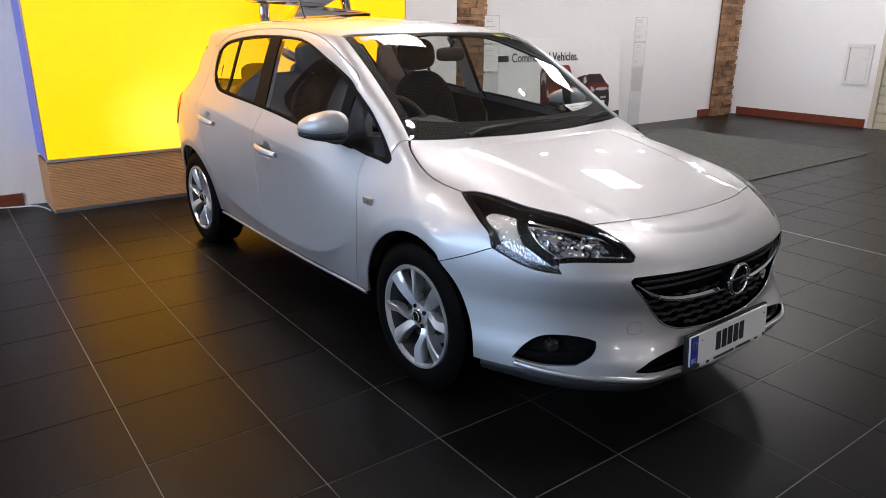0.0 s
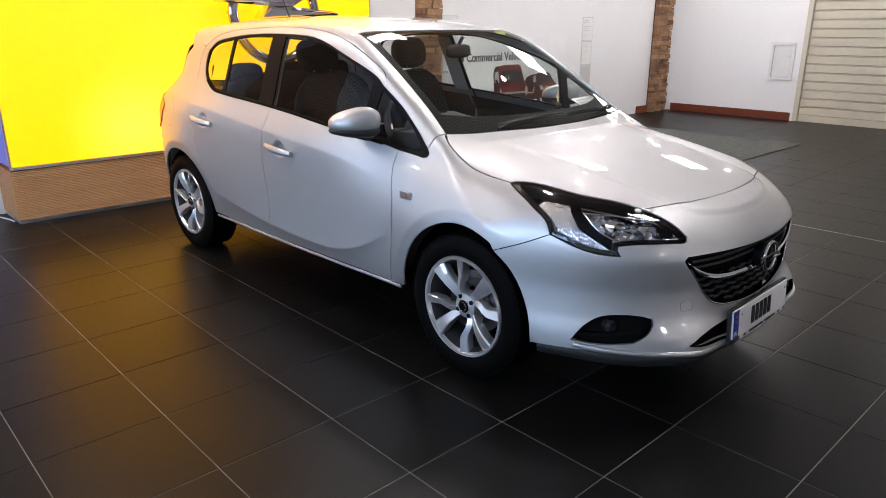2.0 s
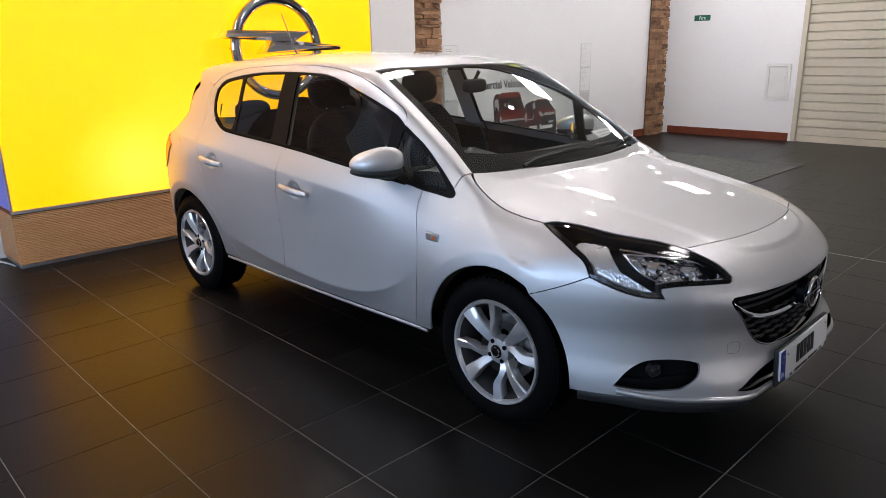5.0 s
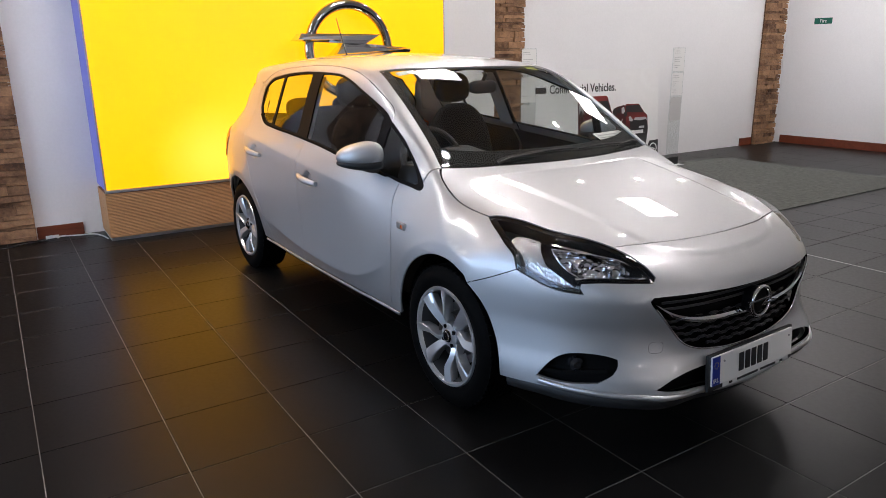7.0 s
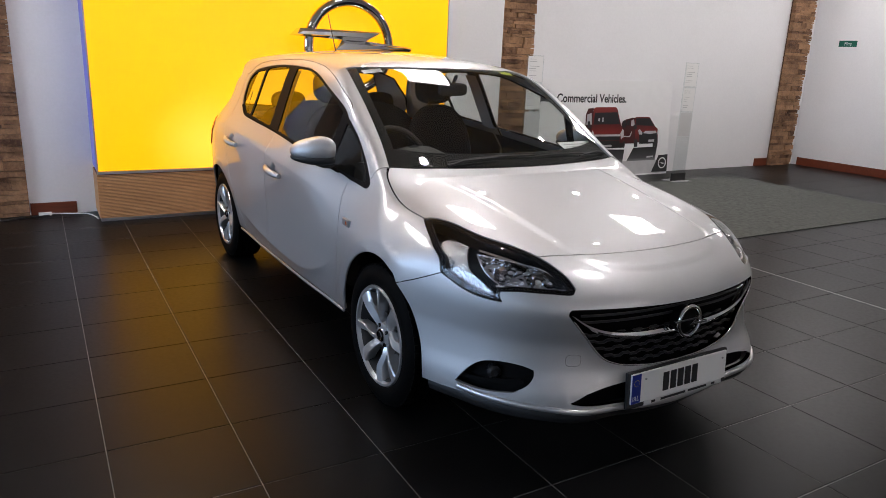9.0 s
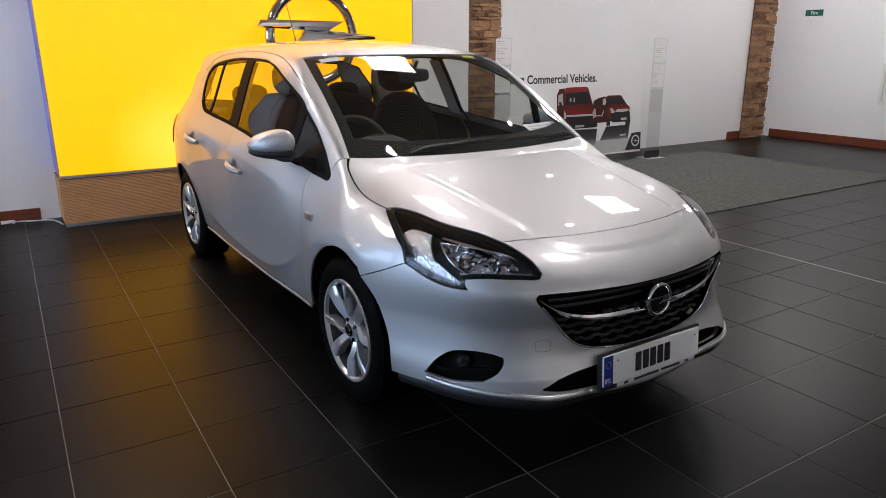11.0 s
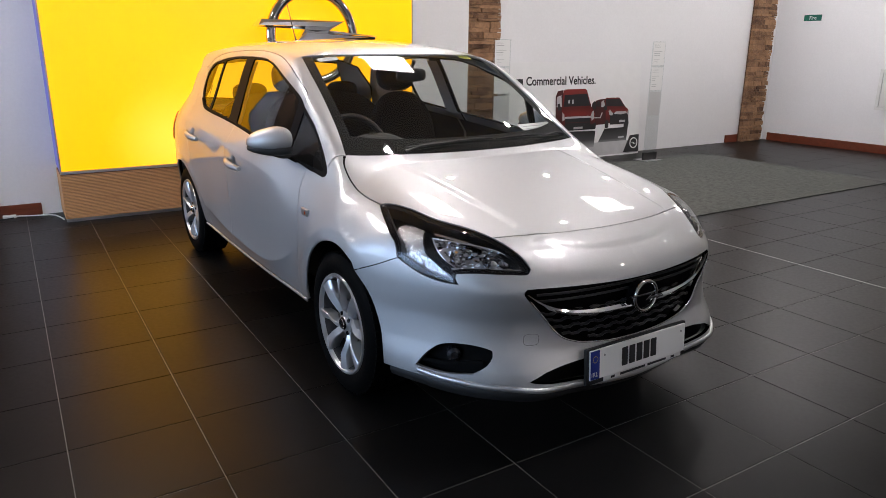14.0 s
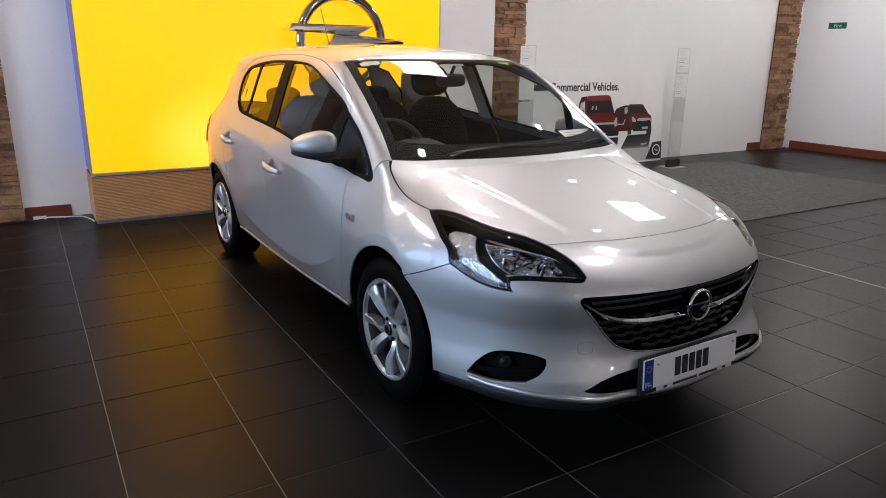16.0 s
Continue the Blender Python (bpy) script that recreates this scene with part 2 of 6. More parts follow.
def wall_east():
    bm = bmesh.new()
    box(X1, X1 + 0.2, 4.62, YB2, 0, TOP, bm=bm)
    box(X1, X1 + 0.2, Y0, 0.2, 0, TOP, bm=bm)
    box(X1, X1 + 0.2, 0.2, 4.62, 2.9, TOP, bm=bm)
    tagged(part("wall_east", bm, M_WALL), "white painted end wall with a shutter opening", "wall", kind="structure")


wall_east()


def glazed_wall(name, along_x):
    """A low sill, a lintel and posts round the shopfront panes."""
    bm = bmesh.new()
    lo, hi = (X0, X1) if along_x else (Y0, YB)
    def slab(a, b, z0, z1):
        box(a, b, Y0 - 0.2, Y0, z0, z1, bm=bm) if along_x else box(X0 - 0.2, X0, a, b, z0, z1, bm=bm)
    slab(lo, hi, 0, 0.2)
    slab(lo, hi, 2.9, TOP)
    n = 5
    for k in range(n + 1):
        c = lo + (hi - lo) * k / n
        slab(max(lo, c - 0.12), min(hi, c + 0.12), 0.2, 2.9)
    tagged(part(name, bm, M_WALL), "white painted shopfront wall with tall openings", "wall", kind="structure")


glazed_wall("wall_west", False)
tagged(part("wall_south", box(X0 - 0.2, X1 + 0.2, Y0 - 0.2, Y0, 0, TOP), M_WALL), "plain painted wall behind the walk", "wall", kind="structure")

# skirting boards
for n, b, l in (("baseboard", box(0.245, 0.60, YB - 0.018, YB, 0.0, 0.105, 0.004), "short red-brown wooden skirting beside the stone pilaster"),
                ("baseboard_corner", box(10.22, 10.52, YB2 - 0.02, YB2, 0.0, 0.12, 0.004), "red-brown wooden skirting beside the corner pilaster"),
                ("baseboard_east", box(X1 - 0.02, X1, 4.66, YB2 - 0.10, 0.0, 0.125, 0.004), "red-brown wooden skirting along the end wall")):
    tagged(part(n, b, M_SKIRT), l, "skirting board", kind="structure")


# ceiling luminaires: square panels and small round spots
def panel_light():
    t = thing("ceiling_panel_light", IDENT, "square white ceiling light panel, switched on", "ceiling light", "ceiling panels")
    part("frame", box(-0.30, 0.30, -0.30, 0.30, -0.02, 0.0, 0.004), M_WHITEPL, t)
    part("diffuser", box(-0.275, 0.275, -0.275, 0.275, -0.026, -0.02), M_PANEL_GLOW, t, "glowing white diffuser")
    return t


def spot_light():
    t = thing("ceiling_spot", IDENT, "small round ceiling spot out of view, switched on", "ceiling light", "ceiling spots")
    part("rim", lathe([(0.045, -0.006), (0.065, -0.012), (0.07, 0.0), (0.05, 0.0)], 20, axis="z"), M_WHITEPL, t, smooth=40)
    part("lens", lathe([(0.0005, -0.004), (0.046, -0.004)], 20, axis="z"), M_SPOT_GLOW, t, "glowing lens")
    return t


M_PANEL_GLOW = glowing("lit_diffuser", (1.0, 0.955, 0.94), 35.0)
M_SPOT_GLOW = glowing("lit_spot_lens", (1.0, 0.95, 0.93), 560.0)
first = panel_light()
spots = [(x, 4.45) for x in (-2.6, 0.4, 3.35, 6.25, 9.2)] + [(3.35, 1.2), (0.4, -4.8), (3.35, -4.8), (6.25, -4.8)]
first.matrix_world = Matrix.Translation((*spots[0], TOP))
for x, y in spots[1:]:
    copy_thing(first, Matrix.Translation((x, y, TOP)))
sp = spot_light()
# spots beyond x = 10 and at (-0.60, 1.40) are unseen, added as fill
rows = [(2.72, 2.98), (4.83, 3.57), (6.10, 5.60), (7.40, 5.70), (1.00, 5.30), (2.90, 5.50), (4.50, 5.60), (8.60, 5.80), (9.90, 5.40), (10.40, 4.20), (10.40, 2.40), (10.50, 5.90), (6.45, 1.15), (5.30, -0.40), (-0.60, 1.40), (-1.40, 5.60)]
sp.matrix_world = Matrix.Translation((*rows[0], TOP))
for x, y in rows[1:]:
    copy_thing(sp, Matrix.Translation((x, y, TOP)))


# the yellow light box with its oak plinth and chrome emblem
def light_box():
    t = thing("light_box", Matrix.Translation((0.755, 6.09, 0)), "tall glowing yellow light box on an oak slat plinth", "light box")
    w, h = 3.31, 3.05
    part("face", box(0.012, w - 0.012, 0.0, 0.02, 0.43, h), M_YELLOW, t, "glowing yellow translucent sheet")
    part("edge_trim", box(0.0, 0.012, -0.004, 0.03, 0.42, h + 0.01), M_ALU, t)
    part("edge_trim", box(w - 0.012, w, -0.004, 0.03, 0.42, h + 0.01), M_ALU, t)
    part("lower_trim", box(0.0, w, -0.008, 0.03, 0.405, 0.428, 0.002), M_ALU, t, "dark aluminium edge profile")
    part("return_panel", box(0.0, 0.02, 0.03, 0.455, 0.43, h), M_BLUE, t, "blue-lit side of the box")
    part("return_panel", box(w - 0.02, w, 0.03, 0.455, 0.43, h), M_WHITEPL, t)
    part("top_panel", box(0.0, w, 0.0, 0.455, h + 0.01, h + 0.03), M_WHITEPL, t)
    part("back_panel", box(0.025, w - 0.025, 0.42, 0.45, 0.43, h), M_WHITEPL, t)
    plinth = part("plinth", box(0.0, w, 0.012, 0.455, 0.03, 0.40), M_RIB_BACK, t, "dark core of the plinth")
    part("kick_strip", box(0.004, w - 0.004, 0.02, 0.45, 0.0, 0.03), M_ALU, t, "grey metal foot strip")
    n = 30
    for k in range(n):
        z = 0.032 + k * 0.37 / n
        part("slat", box(-0.004, w, 0.0, 0.455, z, z + 0.0088, 0.001, seg=1), M_RIB, plinth)


light_box()


def chrome_emblem():
    t = thing("wall_emblem", Matrix.Translation((2.96, 6.0, 1.52)), "large polished chrome ring with a slanted bar on the light box", "emblem")
    ring = bmesh.new()
    R, n, sec = 0.40, 72, 12
    rings = []
    for i in range(n):
        a = 2 * math.pi * i / n
        rings.append([ring.verts.new(((R + 0.045 * math.cos(b)) * math.cos(a), 0.035 * math.sin(b), (R + 0.045 * math.cos(b)) * math.sin(a))) for b in (2 * math.pi * k / sec for k in range(sec))])
    for i in range(n):
        for k in range(sec):
            ring.faces.new((rings[i][k], rings[(i + 1) % n][k], rings[(i + 1) % n][(k + 1) % sec], rings[i][(k + 1) % sec]))
    bmesh.ops.recalc_face_normals(ring, faces=ring.faces)
    part("ring", ring, M_DARKCHROME, t, smooth=180)
    upper = [(-0.57, 0.078), (-0.505, 0.140), (0.285, 0.140), (0.125, 0.055), (-0.11, 0.058)]
    lower = [(-0.215, -0.048), (-0.11, 0.058), (0.125, 0.055), (0.61, 0.012), (0.59, -0.020)]
    for outline in (upper, lower):
        bar = prism(outline, 0.10)
        for v in bar.verts:
            v.co.y -= 0.09
        front = min(bar.faces, key=lambda f: f.calc_center_median().y)
        # bevelled down to a ridge towards the viewer
        cut = bmesh.ops.inset_individual(bar, faces=[front], thickness=0.030, depth=0.0)
        for v in front.verts:
            v.co.y -= 0.030
        part("bar", bar, M_CHROME, t)
    for sx, sz in ((-0.40, 0.0), (0.40, 0.0), (0.0, 0.40), (0.0, -0.40)):
        part("mounting_peg", tube([(sx, 0.02, sz), (sx, 0.088, sz)], 0.012), M_DARKCHROME, t)


chrome_emblem()


# pilasters of stacked stone
def pilaster(name, x0, x1, yf, yb, label, seed, top=TOP):
    rnd = random.Random(seed)
    core = tagged(part(name, box(x0 + 0.02, x1 - 0.02, yf + 0.03, yb, 0, top), M_JOINT), label, "pilaster", "stone pilasters", "structure")
    z = 0.004
    pieces = []
    while z < top - 0.03:
        h = min(rnd.choice((0.028, 0.036, 0.045, 0.055, 0.075)), top - z)
        x = x0
        while x < x1 - 1e-4:
            w = rnd.uniform(0.09, 0.34)
            if x1 - x - w < 0.10:
                w = x1 - x
            d = rnd.uniform(-0.014, 0.010)
            pieces.append((x, x + w, yf + d, z, z + h))
            x += w
        z += h
    return core, pieces, yf, yb, rnd


def lay_stones(made):
    core, pieces, yf, yb, rnd = made
    for x0, x1, y, z0, z1 in pieces:
        bm = box(x0 + 0.0015, x1 - 0.0015, y, yf + 0.06, z0 + 0.002, z1 - 0.002)
        es = [e for e in bm.edges if all(v.co.y < yf + 0.05 for v in e.verts)]
        bmesh.ops.subdivide_edges(bm, edges=[e for e in es if abs(e.verts[0].co.x - e.verts[1].co.x) > 0.05], cuts=2, use_grid_fill=True)
        for v in bm.verts:
            if v.co.y < yf + 0.05:
                v.co.y += rnd.uniform(-0.007, 0.007)
                v.co.z += rnd.uniform(-0.004, 0.004)
                v.co.x += rnd.uniform(-0.001, 0.001)
        part("stone", bm, M_STONE, core)


PILASTERS = [pilaster("pilaster_west", -0.75, 0.24, YB - 0.06, YB, "wide pilaster clad in stacked brown ledge stone", 3),
             pilaster("pilaster_mid", 5.10, 5.63, YB2 - 0.09, YB2, "narrow pilaster clad in stacked brown ledge stone", 5),
             pilaster("pilaster_corner", 10.52, 11.02, YB2 - 0.09, YB2, "corner pilaster clad in stacked brown ledge stone", 8)]


# carpet, shutter, wall fittings
def floor_mat():
    bm = box(4.85, 8.86, 3.60, 6.15, 0.0, 0.009, 0.003)
    tagged(part("entrance_mat", bm, M_MAT), "large dark grey loop-pile entrance mat on the tiles", "mat")


floor_mat()


def shutter():
    t = thing("roller_shutter", Matrix.Translation((X1 + 0.05, 0.2, 0)), "closed cream steel roller shutter in the end wall", "roller shutter", kind="structure")
    w, h, n = 4.42, 2.9, 25
    for y0, y1 in ((0.0, 0.07), (w - 0.07, w)):
        part("guide_rail", box(-0.06, 0.03, y0, y1, 0, h, 0.004), M_SHUTTER, t, "cream metal guide rail")
    pitch = 0.129
    for k in range(int(h / pitch) + 1):
        z0, z1 = 0.10 + k * pitch, min(0.10 + (k + 1) * pitch, h)
        if z0 >= h - 0.02:
            break
        bm = bmesh.new()
        prof = [(0.022, z0 + 0.0005), (0.001, z0 + 0.007), (-0.002, (z0 + z1) / 2), (0.001, z1 - 0.016), (0.022, z1 - 0.011), (0.022, z1)]
        a = [bm.verts.new((x, 0.07, z)) for x, z in prof]
        b = [bm.verts.new((x, w - 0.07, z)) for x, z in prof]
        for i in range(len(prof) - 1):
            bm.faces.new((a[i], b[i], b[i + 1], a[i + 1]))
        g = bmesh.ops.extrude_face_region(bm, geom=list(bm.faces))["geom"]
        for v in g:
            if isinstance(v, bmesh.types.BMVert):
                v.co.x += 0.012
        bmesh.ops.recalc_face_normals(bm, faces=bm.faces)
        part("slat", bm, M_SHUTTER, t, smooth=40)
    part("bottom_rail", box(-0.012, 0.02, 0.07, w - 0.07, 0.0, 0.10, 0.004), M_SHUTTER, t)


shutter()


def service_hatch():
    t = thing("service_hatch", Matrix.Translation((X1, 4.90, 0.90)), "white framed service hatch on the end wall, shut", "wall hatch")
    for a in (box(-0.022, 0, -0.185, 0.185, 0.24, 0.285, 0.004), box(-0.022, 0, -0.185, 0.185, -0.285, -0.24, 0.004),
              box(-0.022, 0, -0.185, -0.14, -0.24, 0.24, 0.004), box(-0.022, 0, 0.14, 0.185, -0.24, 0.24, 0.004)):
        part("frame", a, M_WHITEPL, t)
    d = part("door", box(-0.013, 0, -0.135, 0.135, -0.235, 0.235, 0.003), M_WHITEPL, t)
    part("lock", tube([(-0.013, -0.10, 0.07), (-0.019, -0.10, 0.07)], 0.009), M_ALU, d, "small metal lock")


service_hatch()


def fire_sign():
    t = thing("fire_sign", Matrix.Translation((X1 - 0.004, 6.23, 1.92)) @ pose(0, 0, 0, 0, 0, -90), "small green fire notice with white lettering on the wall", "sign")
    part("plate", box(-0.14, 0.14, 0.0, 0.004, -0.045, 0.045, 0.001), material("green_sign_face", (0.0, 0.11, 0.075), 0.4), t)
    lettering("Fire", 0.075, M_PAPER, Matrix.Translation((-0.055, -0.0005, -0.025)), t)


fire_sign()


def stand(name, x, y, yaw, label):
    t = thing(name, Matrix.Translation((x, y, 0)) @ pose(0, 0, 0, 0, 0, yaw), label, "display stand", "price stands")
    part("base_plate", box(-0.15, 0.15, -0.10, 0.14, 0.0, 0.012, 0.003), M_ALU, t, "grey metal base plate")
    part("clamp", box(-0.125, 0.125, -0.014, 0.014, 0.012, 0.11, 0.003), M_BLACK, t, "black foot clamp")
    part("sheet", box(-0.118, 0.118, -0.004, 0.004, 0.11, 1.53, 0.001), M_ACRYL, t, "clear acrylic sheet").visible_shadow = False
    for k, (z, h) in enumerate(((1.235, 0.285), (0.925, 0.285), (0.60, 0.30))):
        p = part("paper", box(-0.105, 0.105, -0.0065, -0.0048, z, z + h), M_PAPER if k < 2 else M_GREYPAPER, t, "printed price sheet" if k < 2 else "pale grey sheet")
        if k < 2:
            rnd = random.Random(k + len(name))
            for r in range(9):
                zz = z + h - 0.035 - r * 0.026
                if r in (2, 6):
                    continue
                part("print_line", box(-0.085, -0.085 + rnd.uniform(0.05, 0.15), -0.0072, -0.0066, zz, zz + 0.004), M_GREYINK, p)
    return t


M_GREYPAPER = material("pale_grey_paper", (0.55, 0.55, 0.55), 0.7)
stand("price_stand", 5.35, 6.30, 0, "tall clear acrylic price stand with printed sheets")
stand("price_stand", 7.70, 6.10, 0, "tall clear acrylic price stand on a metal foot")

# ---- the car's outer shape: half-width, deck and nose as smooth surfaces ----
def spline(xs, ys):
    """A smooth curve through knots (cubic Hermite with bounded slopes)."""
    xs, ys = np.asarray(xs, float), np.asarray(ys, float)
    h, d = np.diff(xs), np.diff(ys) / np.diff(xs)
    m = np.empty_like(ys)
    m[1:-1] = np.where(d[:-1] * d[1:] > 0, (d[:-1] * h[1:] + d[1:] * h[:-1]) / (h[:-1] + h[1:]), (d[:-1] + d[1:]) * 0.25)
    m[0], m[-1] = d[0], d[-1]

    def at(x):
        x = np.clip(np.asarray(x, float), xs[0], xs[-1])
        i = np.clip(np.searchsorted(xs, x) - 1, 0, len(h) - 1)
        t = (x - xs[i]) / h[i]
        return ((1 + 2 * t) * (1 - t) ** 2 * ys[i] + t * (1 - t) ** 2 * h[i] * m[i] + t * t * (3 - 2 * t) * ys[i + 1] + t * t * (t - 1) * h[i] * m[i + 1])

    return at


def faired(xs, ys, width):
    """The same curve with its knots faired out over the given width, so that reflections run evenly over it."""
    at, h = spline(xs, ys), 0.002
    lo, hi = xs[0] - 3 * width, xs[-1] + 3 * width
    x = np.arange(lo, hi + h, h)
    y = at(x) + np.where(x < xs[0], (x - xs[0]) * (at(xs[0] + 0.004) - at(xs[0])) / 0.004, 0) + np.where(x > xs[-1], (x - xs[-1]) * (at(xs[-1]) - at(xs[-1] - 0.004)) / 0.004, 0)
    k = np.exp(-0.5 * (np.arange(-3 * width, 3 * width + h, h) / width) ** 2)
    pad = len(k) // 2
    y = np.concatenate([y[0] + (y[1] - y[0]) * np.arange(-pad, 0), y, y[-1] + (y[-1] - y[-2]) * np.arange(1, pad + 1)])
    y = np.convolve(y, k / k.sum(), "same")[pad:pad + len(x)]
    return lambda q: np.interp(q, x, y)


def smax(a, b, k):
    h = np.clip(0.5 + 0.5 * (a - b) / k, 0, 1)
    return b + (a - b) * h + k * h * (1 - h)


def step(a, b, x):
    t = np.clip((x - a) / (b - a), 0, 1)
    return t * t * (3 - 2 * t)


ZK = [0.10, 0.20, 0.30, 0.45, 0.60, 0.72, 0.80, 0.86, 0.92, 1.00, 1.10, 1.20, 1.30, 1.38, 1.46]
FRONT_SIDE = faired(ZK, [0.72, 0.79, 0.828, 0.842, 0.846, 0.832, 0.806, 0.768, 0.735, 0.700, 0.670, 0.640, 0.610, 0.582, 0.55], 0.035)
MID_SIDE = faired(ZK, [0.75, 0.815, 0.838, 0.846, 0.851, 0.852, 0.851, 0.847, 0.826, 0.776, 0.740, 0.703, 0.663, 0.624, 0.57], 0.035)
REAR_SIDE = faired(ZK, [0.73, 0.79, 0.825, 0.85, 0.866, 0.873, 0.874, 0.872, 0.862, 0.806, 0.75, 0.707, 0.663, 0.622, 0.565], 0.035)
ARCH_F = faired([-0.9, -0.45, -0.2, 0.0, 0.25, 0.5, 0.8], [0.0, 0.012, 0.022, 0.024, 0.012, 0.0, 0.0], 0.06)
TAIL = spline([1.9, 2.5, 2.8, 3.0, 3.15], [0.0, 0.0, 0.03, 0.075, 0.14])
CENTRE_HOOD = faired([-0.9, -0.78, -0.70, -0.64, -0.4, -0.1, 0.1, 0.3, 0.6], [0.708, 0.752, 0.774, 0.788, 0.842, 0.902, 0.934, 0.962, 0.99], 0.09)


def HOOD_DROP(s):
    """How far the bonnet falls away from its middle line."""
    c = np.clip(np.abs(s), 0, 0.84)
    return 0.044 * c ** 2 + 0.58 * c ** 8


SCREEN = faired([-0.1, 0.14, 0.4, 0.65, 0.92, 1.1, 1.5], [0.80, 0.955, 1.118, 1.266, 1.405, 1.487, 1.64], 0.06)
ROOF = faired([0.6, 0.92, 1.2, 1.6, 2.0, 2.4, 2.75, 2.95, 3.1], [1.36, 1.418, 1.452, 1.474, 1.474, 1.458, 1.430, 1.395, 1.33], 0.09)
NOSE = faired([0.0, 0.2, 0.4, 0.5, 0.6, 0.68, 0.76, 0.83, 0.90], [-0.862, -0.853, -0.815, -0.775, -0.700, -0.605, -0.465, -0.29, -0.05], 0.045)
NOSE_Z = spline([0.12, 0.19, 0.26, 0.32, 0.40, 0.48, 0.56, 0.605, 0.635, 0.66, 0.70, 0.74, 0.78, 0.82], [0.06, 0.012, -0.014, -0.014, 0.012, 0.012, 0.0, -0.004, 0.003, 0.018, 0.055, 0.102, 0.165, 0.26])
RUMP_Z = spline([0.15, 0.3, 0.6, 0.8, 0.935, 1.12, 1.31, 1.40, 1.5], [2.98, 3.12, 3.16, 3.14, 3.12, 3.05, 2.95, 2.87, 2.75])


CREASE = spline([0.40, 0.555, 0.685, 0.854, 1.042, 1.247, 1.468, 1.704, 1.954, 2.228, 2.9], [0.70, 0.772, 0.806, 0.838, 0.857, 0.871, 0.887, 0.907, 0.932, 0.959, 1.02])
BLADE = spline([0.40, 0.453, 0.594, 0.737, 0.887, 1.044, 1.296, 1.522, 1.863, 2.3], [0.60, 0.545, 0.454, 0.398, 0.368, 0.360, 0.365, 0.379, 0.417, 0.47])


CUPS = ((1.314, 0.806), (2.138, 0.878))


def side_plain(y, z):
    a, b = step(0.15, 0.95, y), step(1.5, 2.4, y)
    s = FRONT_SIDE(z) * (1 - a) + MID_SIDE(z) * a
    s = s * (1 - b) + REAR_SIDE(z) * b
    low = 1 - step(0.52, 0.92, z)
    s = s + ARCH_F(y) * low + 0.012 * np.exp(-((y - 2.511) / 0.28) ** 2) * low - TAIL(y)
    # flared lips round the wheel arches
    for yc in (0.0, 2.511):
        d = np.hypot(y - yc, z - 0.305) - 0.412
        s = s + 0.006 * step(0.30, 0.45, z) * np.exp(-(np.sqrt(d * d + 0.00003) - 0.0055) / np.where(d > 0, 0.07, 0.045))
    # the blade pressed into the lower doors, sweeping up towards the tail
    d = z - BLADE(y)
    inside = step(0.42, 0.72, y) * (1 - step(1.7, 2.2, y))
    s = s + inside * 0.016 * np.exp(-(np.sqrt(d * d + 0.00003) - 0.0055) / np.where(d > 0, 0.14, 0.045))
    # shoulder crease from the front door back through the handles
    d = z - CREASE(y)
    s = s + 0.020 * step(0.45, 1.3, y) * (1 - step(2.5, 2.9, y)) * np.exp(-(np.sqrt(d * d + 0.00002) - 0.0045) / np.where(d > 0, 0.12, 0.085))
    return s


def side_at(y, z):
    """The side with the finger recesses behind the door handles."""
    s = side_plain(y, z)
    for cy, cz in CUPS:
        s = s - 0.016 * (1 - step(0.45, 1.05, np.hypot((y - cy) / 0.060, (z - cz) / 0.047)))
    return s


def hood_at(s, y):
    z = CENTRE_HOOD(y) - HOOD_DROP(s) * (1 - 0.7 * step(0.05, 0.30, y))
    return z


def deck_at(s, y):
    screen = SCREEN(y - 0.16 * s * s) - 0.012 * (s / 0.57) ** 2
    roof = ROOF(y) - 0.026 * (s / 0.55) ** 2 - 0.016 * np.clip(s / 0.55, 0, 1.6) ** 6
    upper = -smax(-screen, -roof, 0.03)
    return smax(hood_at(s, y), upper, 0.004 + 0.05 * step(0.5, 0.72, s))


def nose_at(s, z):
    low = (1 - step(0.24, 0.52, z)) * step(0.25, 0.5, s)
    return NOSE(s) + NOSE_Z(z) * (1 - 0.35 * step(0.45, 0.8, s)) - 0.045 * low


def raised(s, y, z):
    """The raised middle of the bonnet, which ends in a soft curved step on the bumper."""
    m = 1 - (s / (0.383 + 0.12 * np.clip(y + 0.55, 0, 1))) ** 2.6 - (np.clip(-0.55 - y, 0, 1) / 0.217) ** 2.6
    return 0.008 * step(-0.020, 0.020, np.clip(m, -1, 1) * 0.15) * step(0.62, 0.70, z) * (1 - step(0.02, 0.26, y))


def shape(x, y, z):
    """Negative inside the car, positive outside."""
    s = np.abs(x)
    f = smax(s - side_at(y, z), z - deck_at(s, y), 0.035)
    f = smax(f, nose_at(s, z) - y, 0.05) - raised(s, y, z)
    return smax(f, y - RUMP_Z(z) + (0.25 + 0.25 * step(0.95, 1.15, z)) * np.clip(s / 0.8, 0, 1.2) ** 3, 0.06)


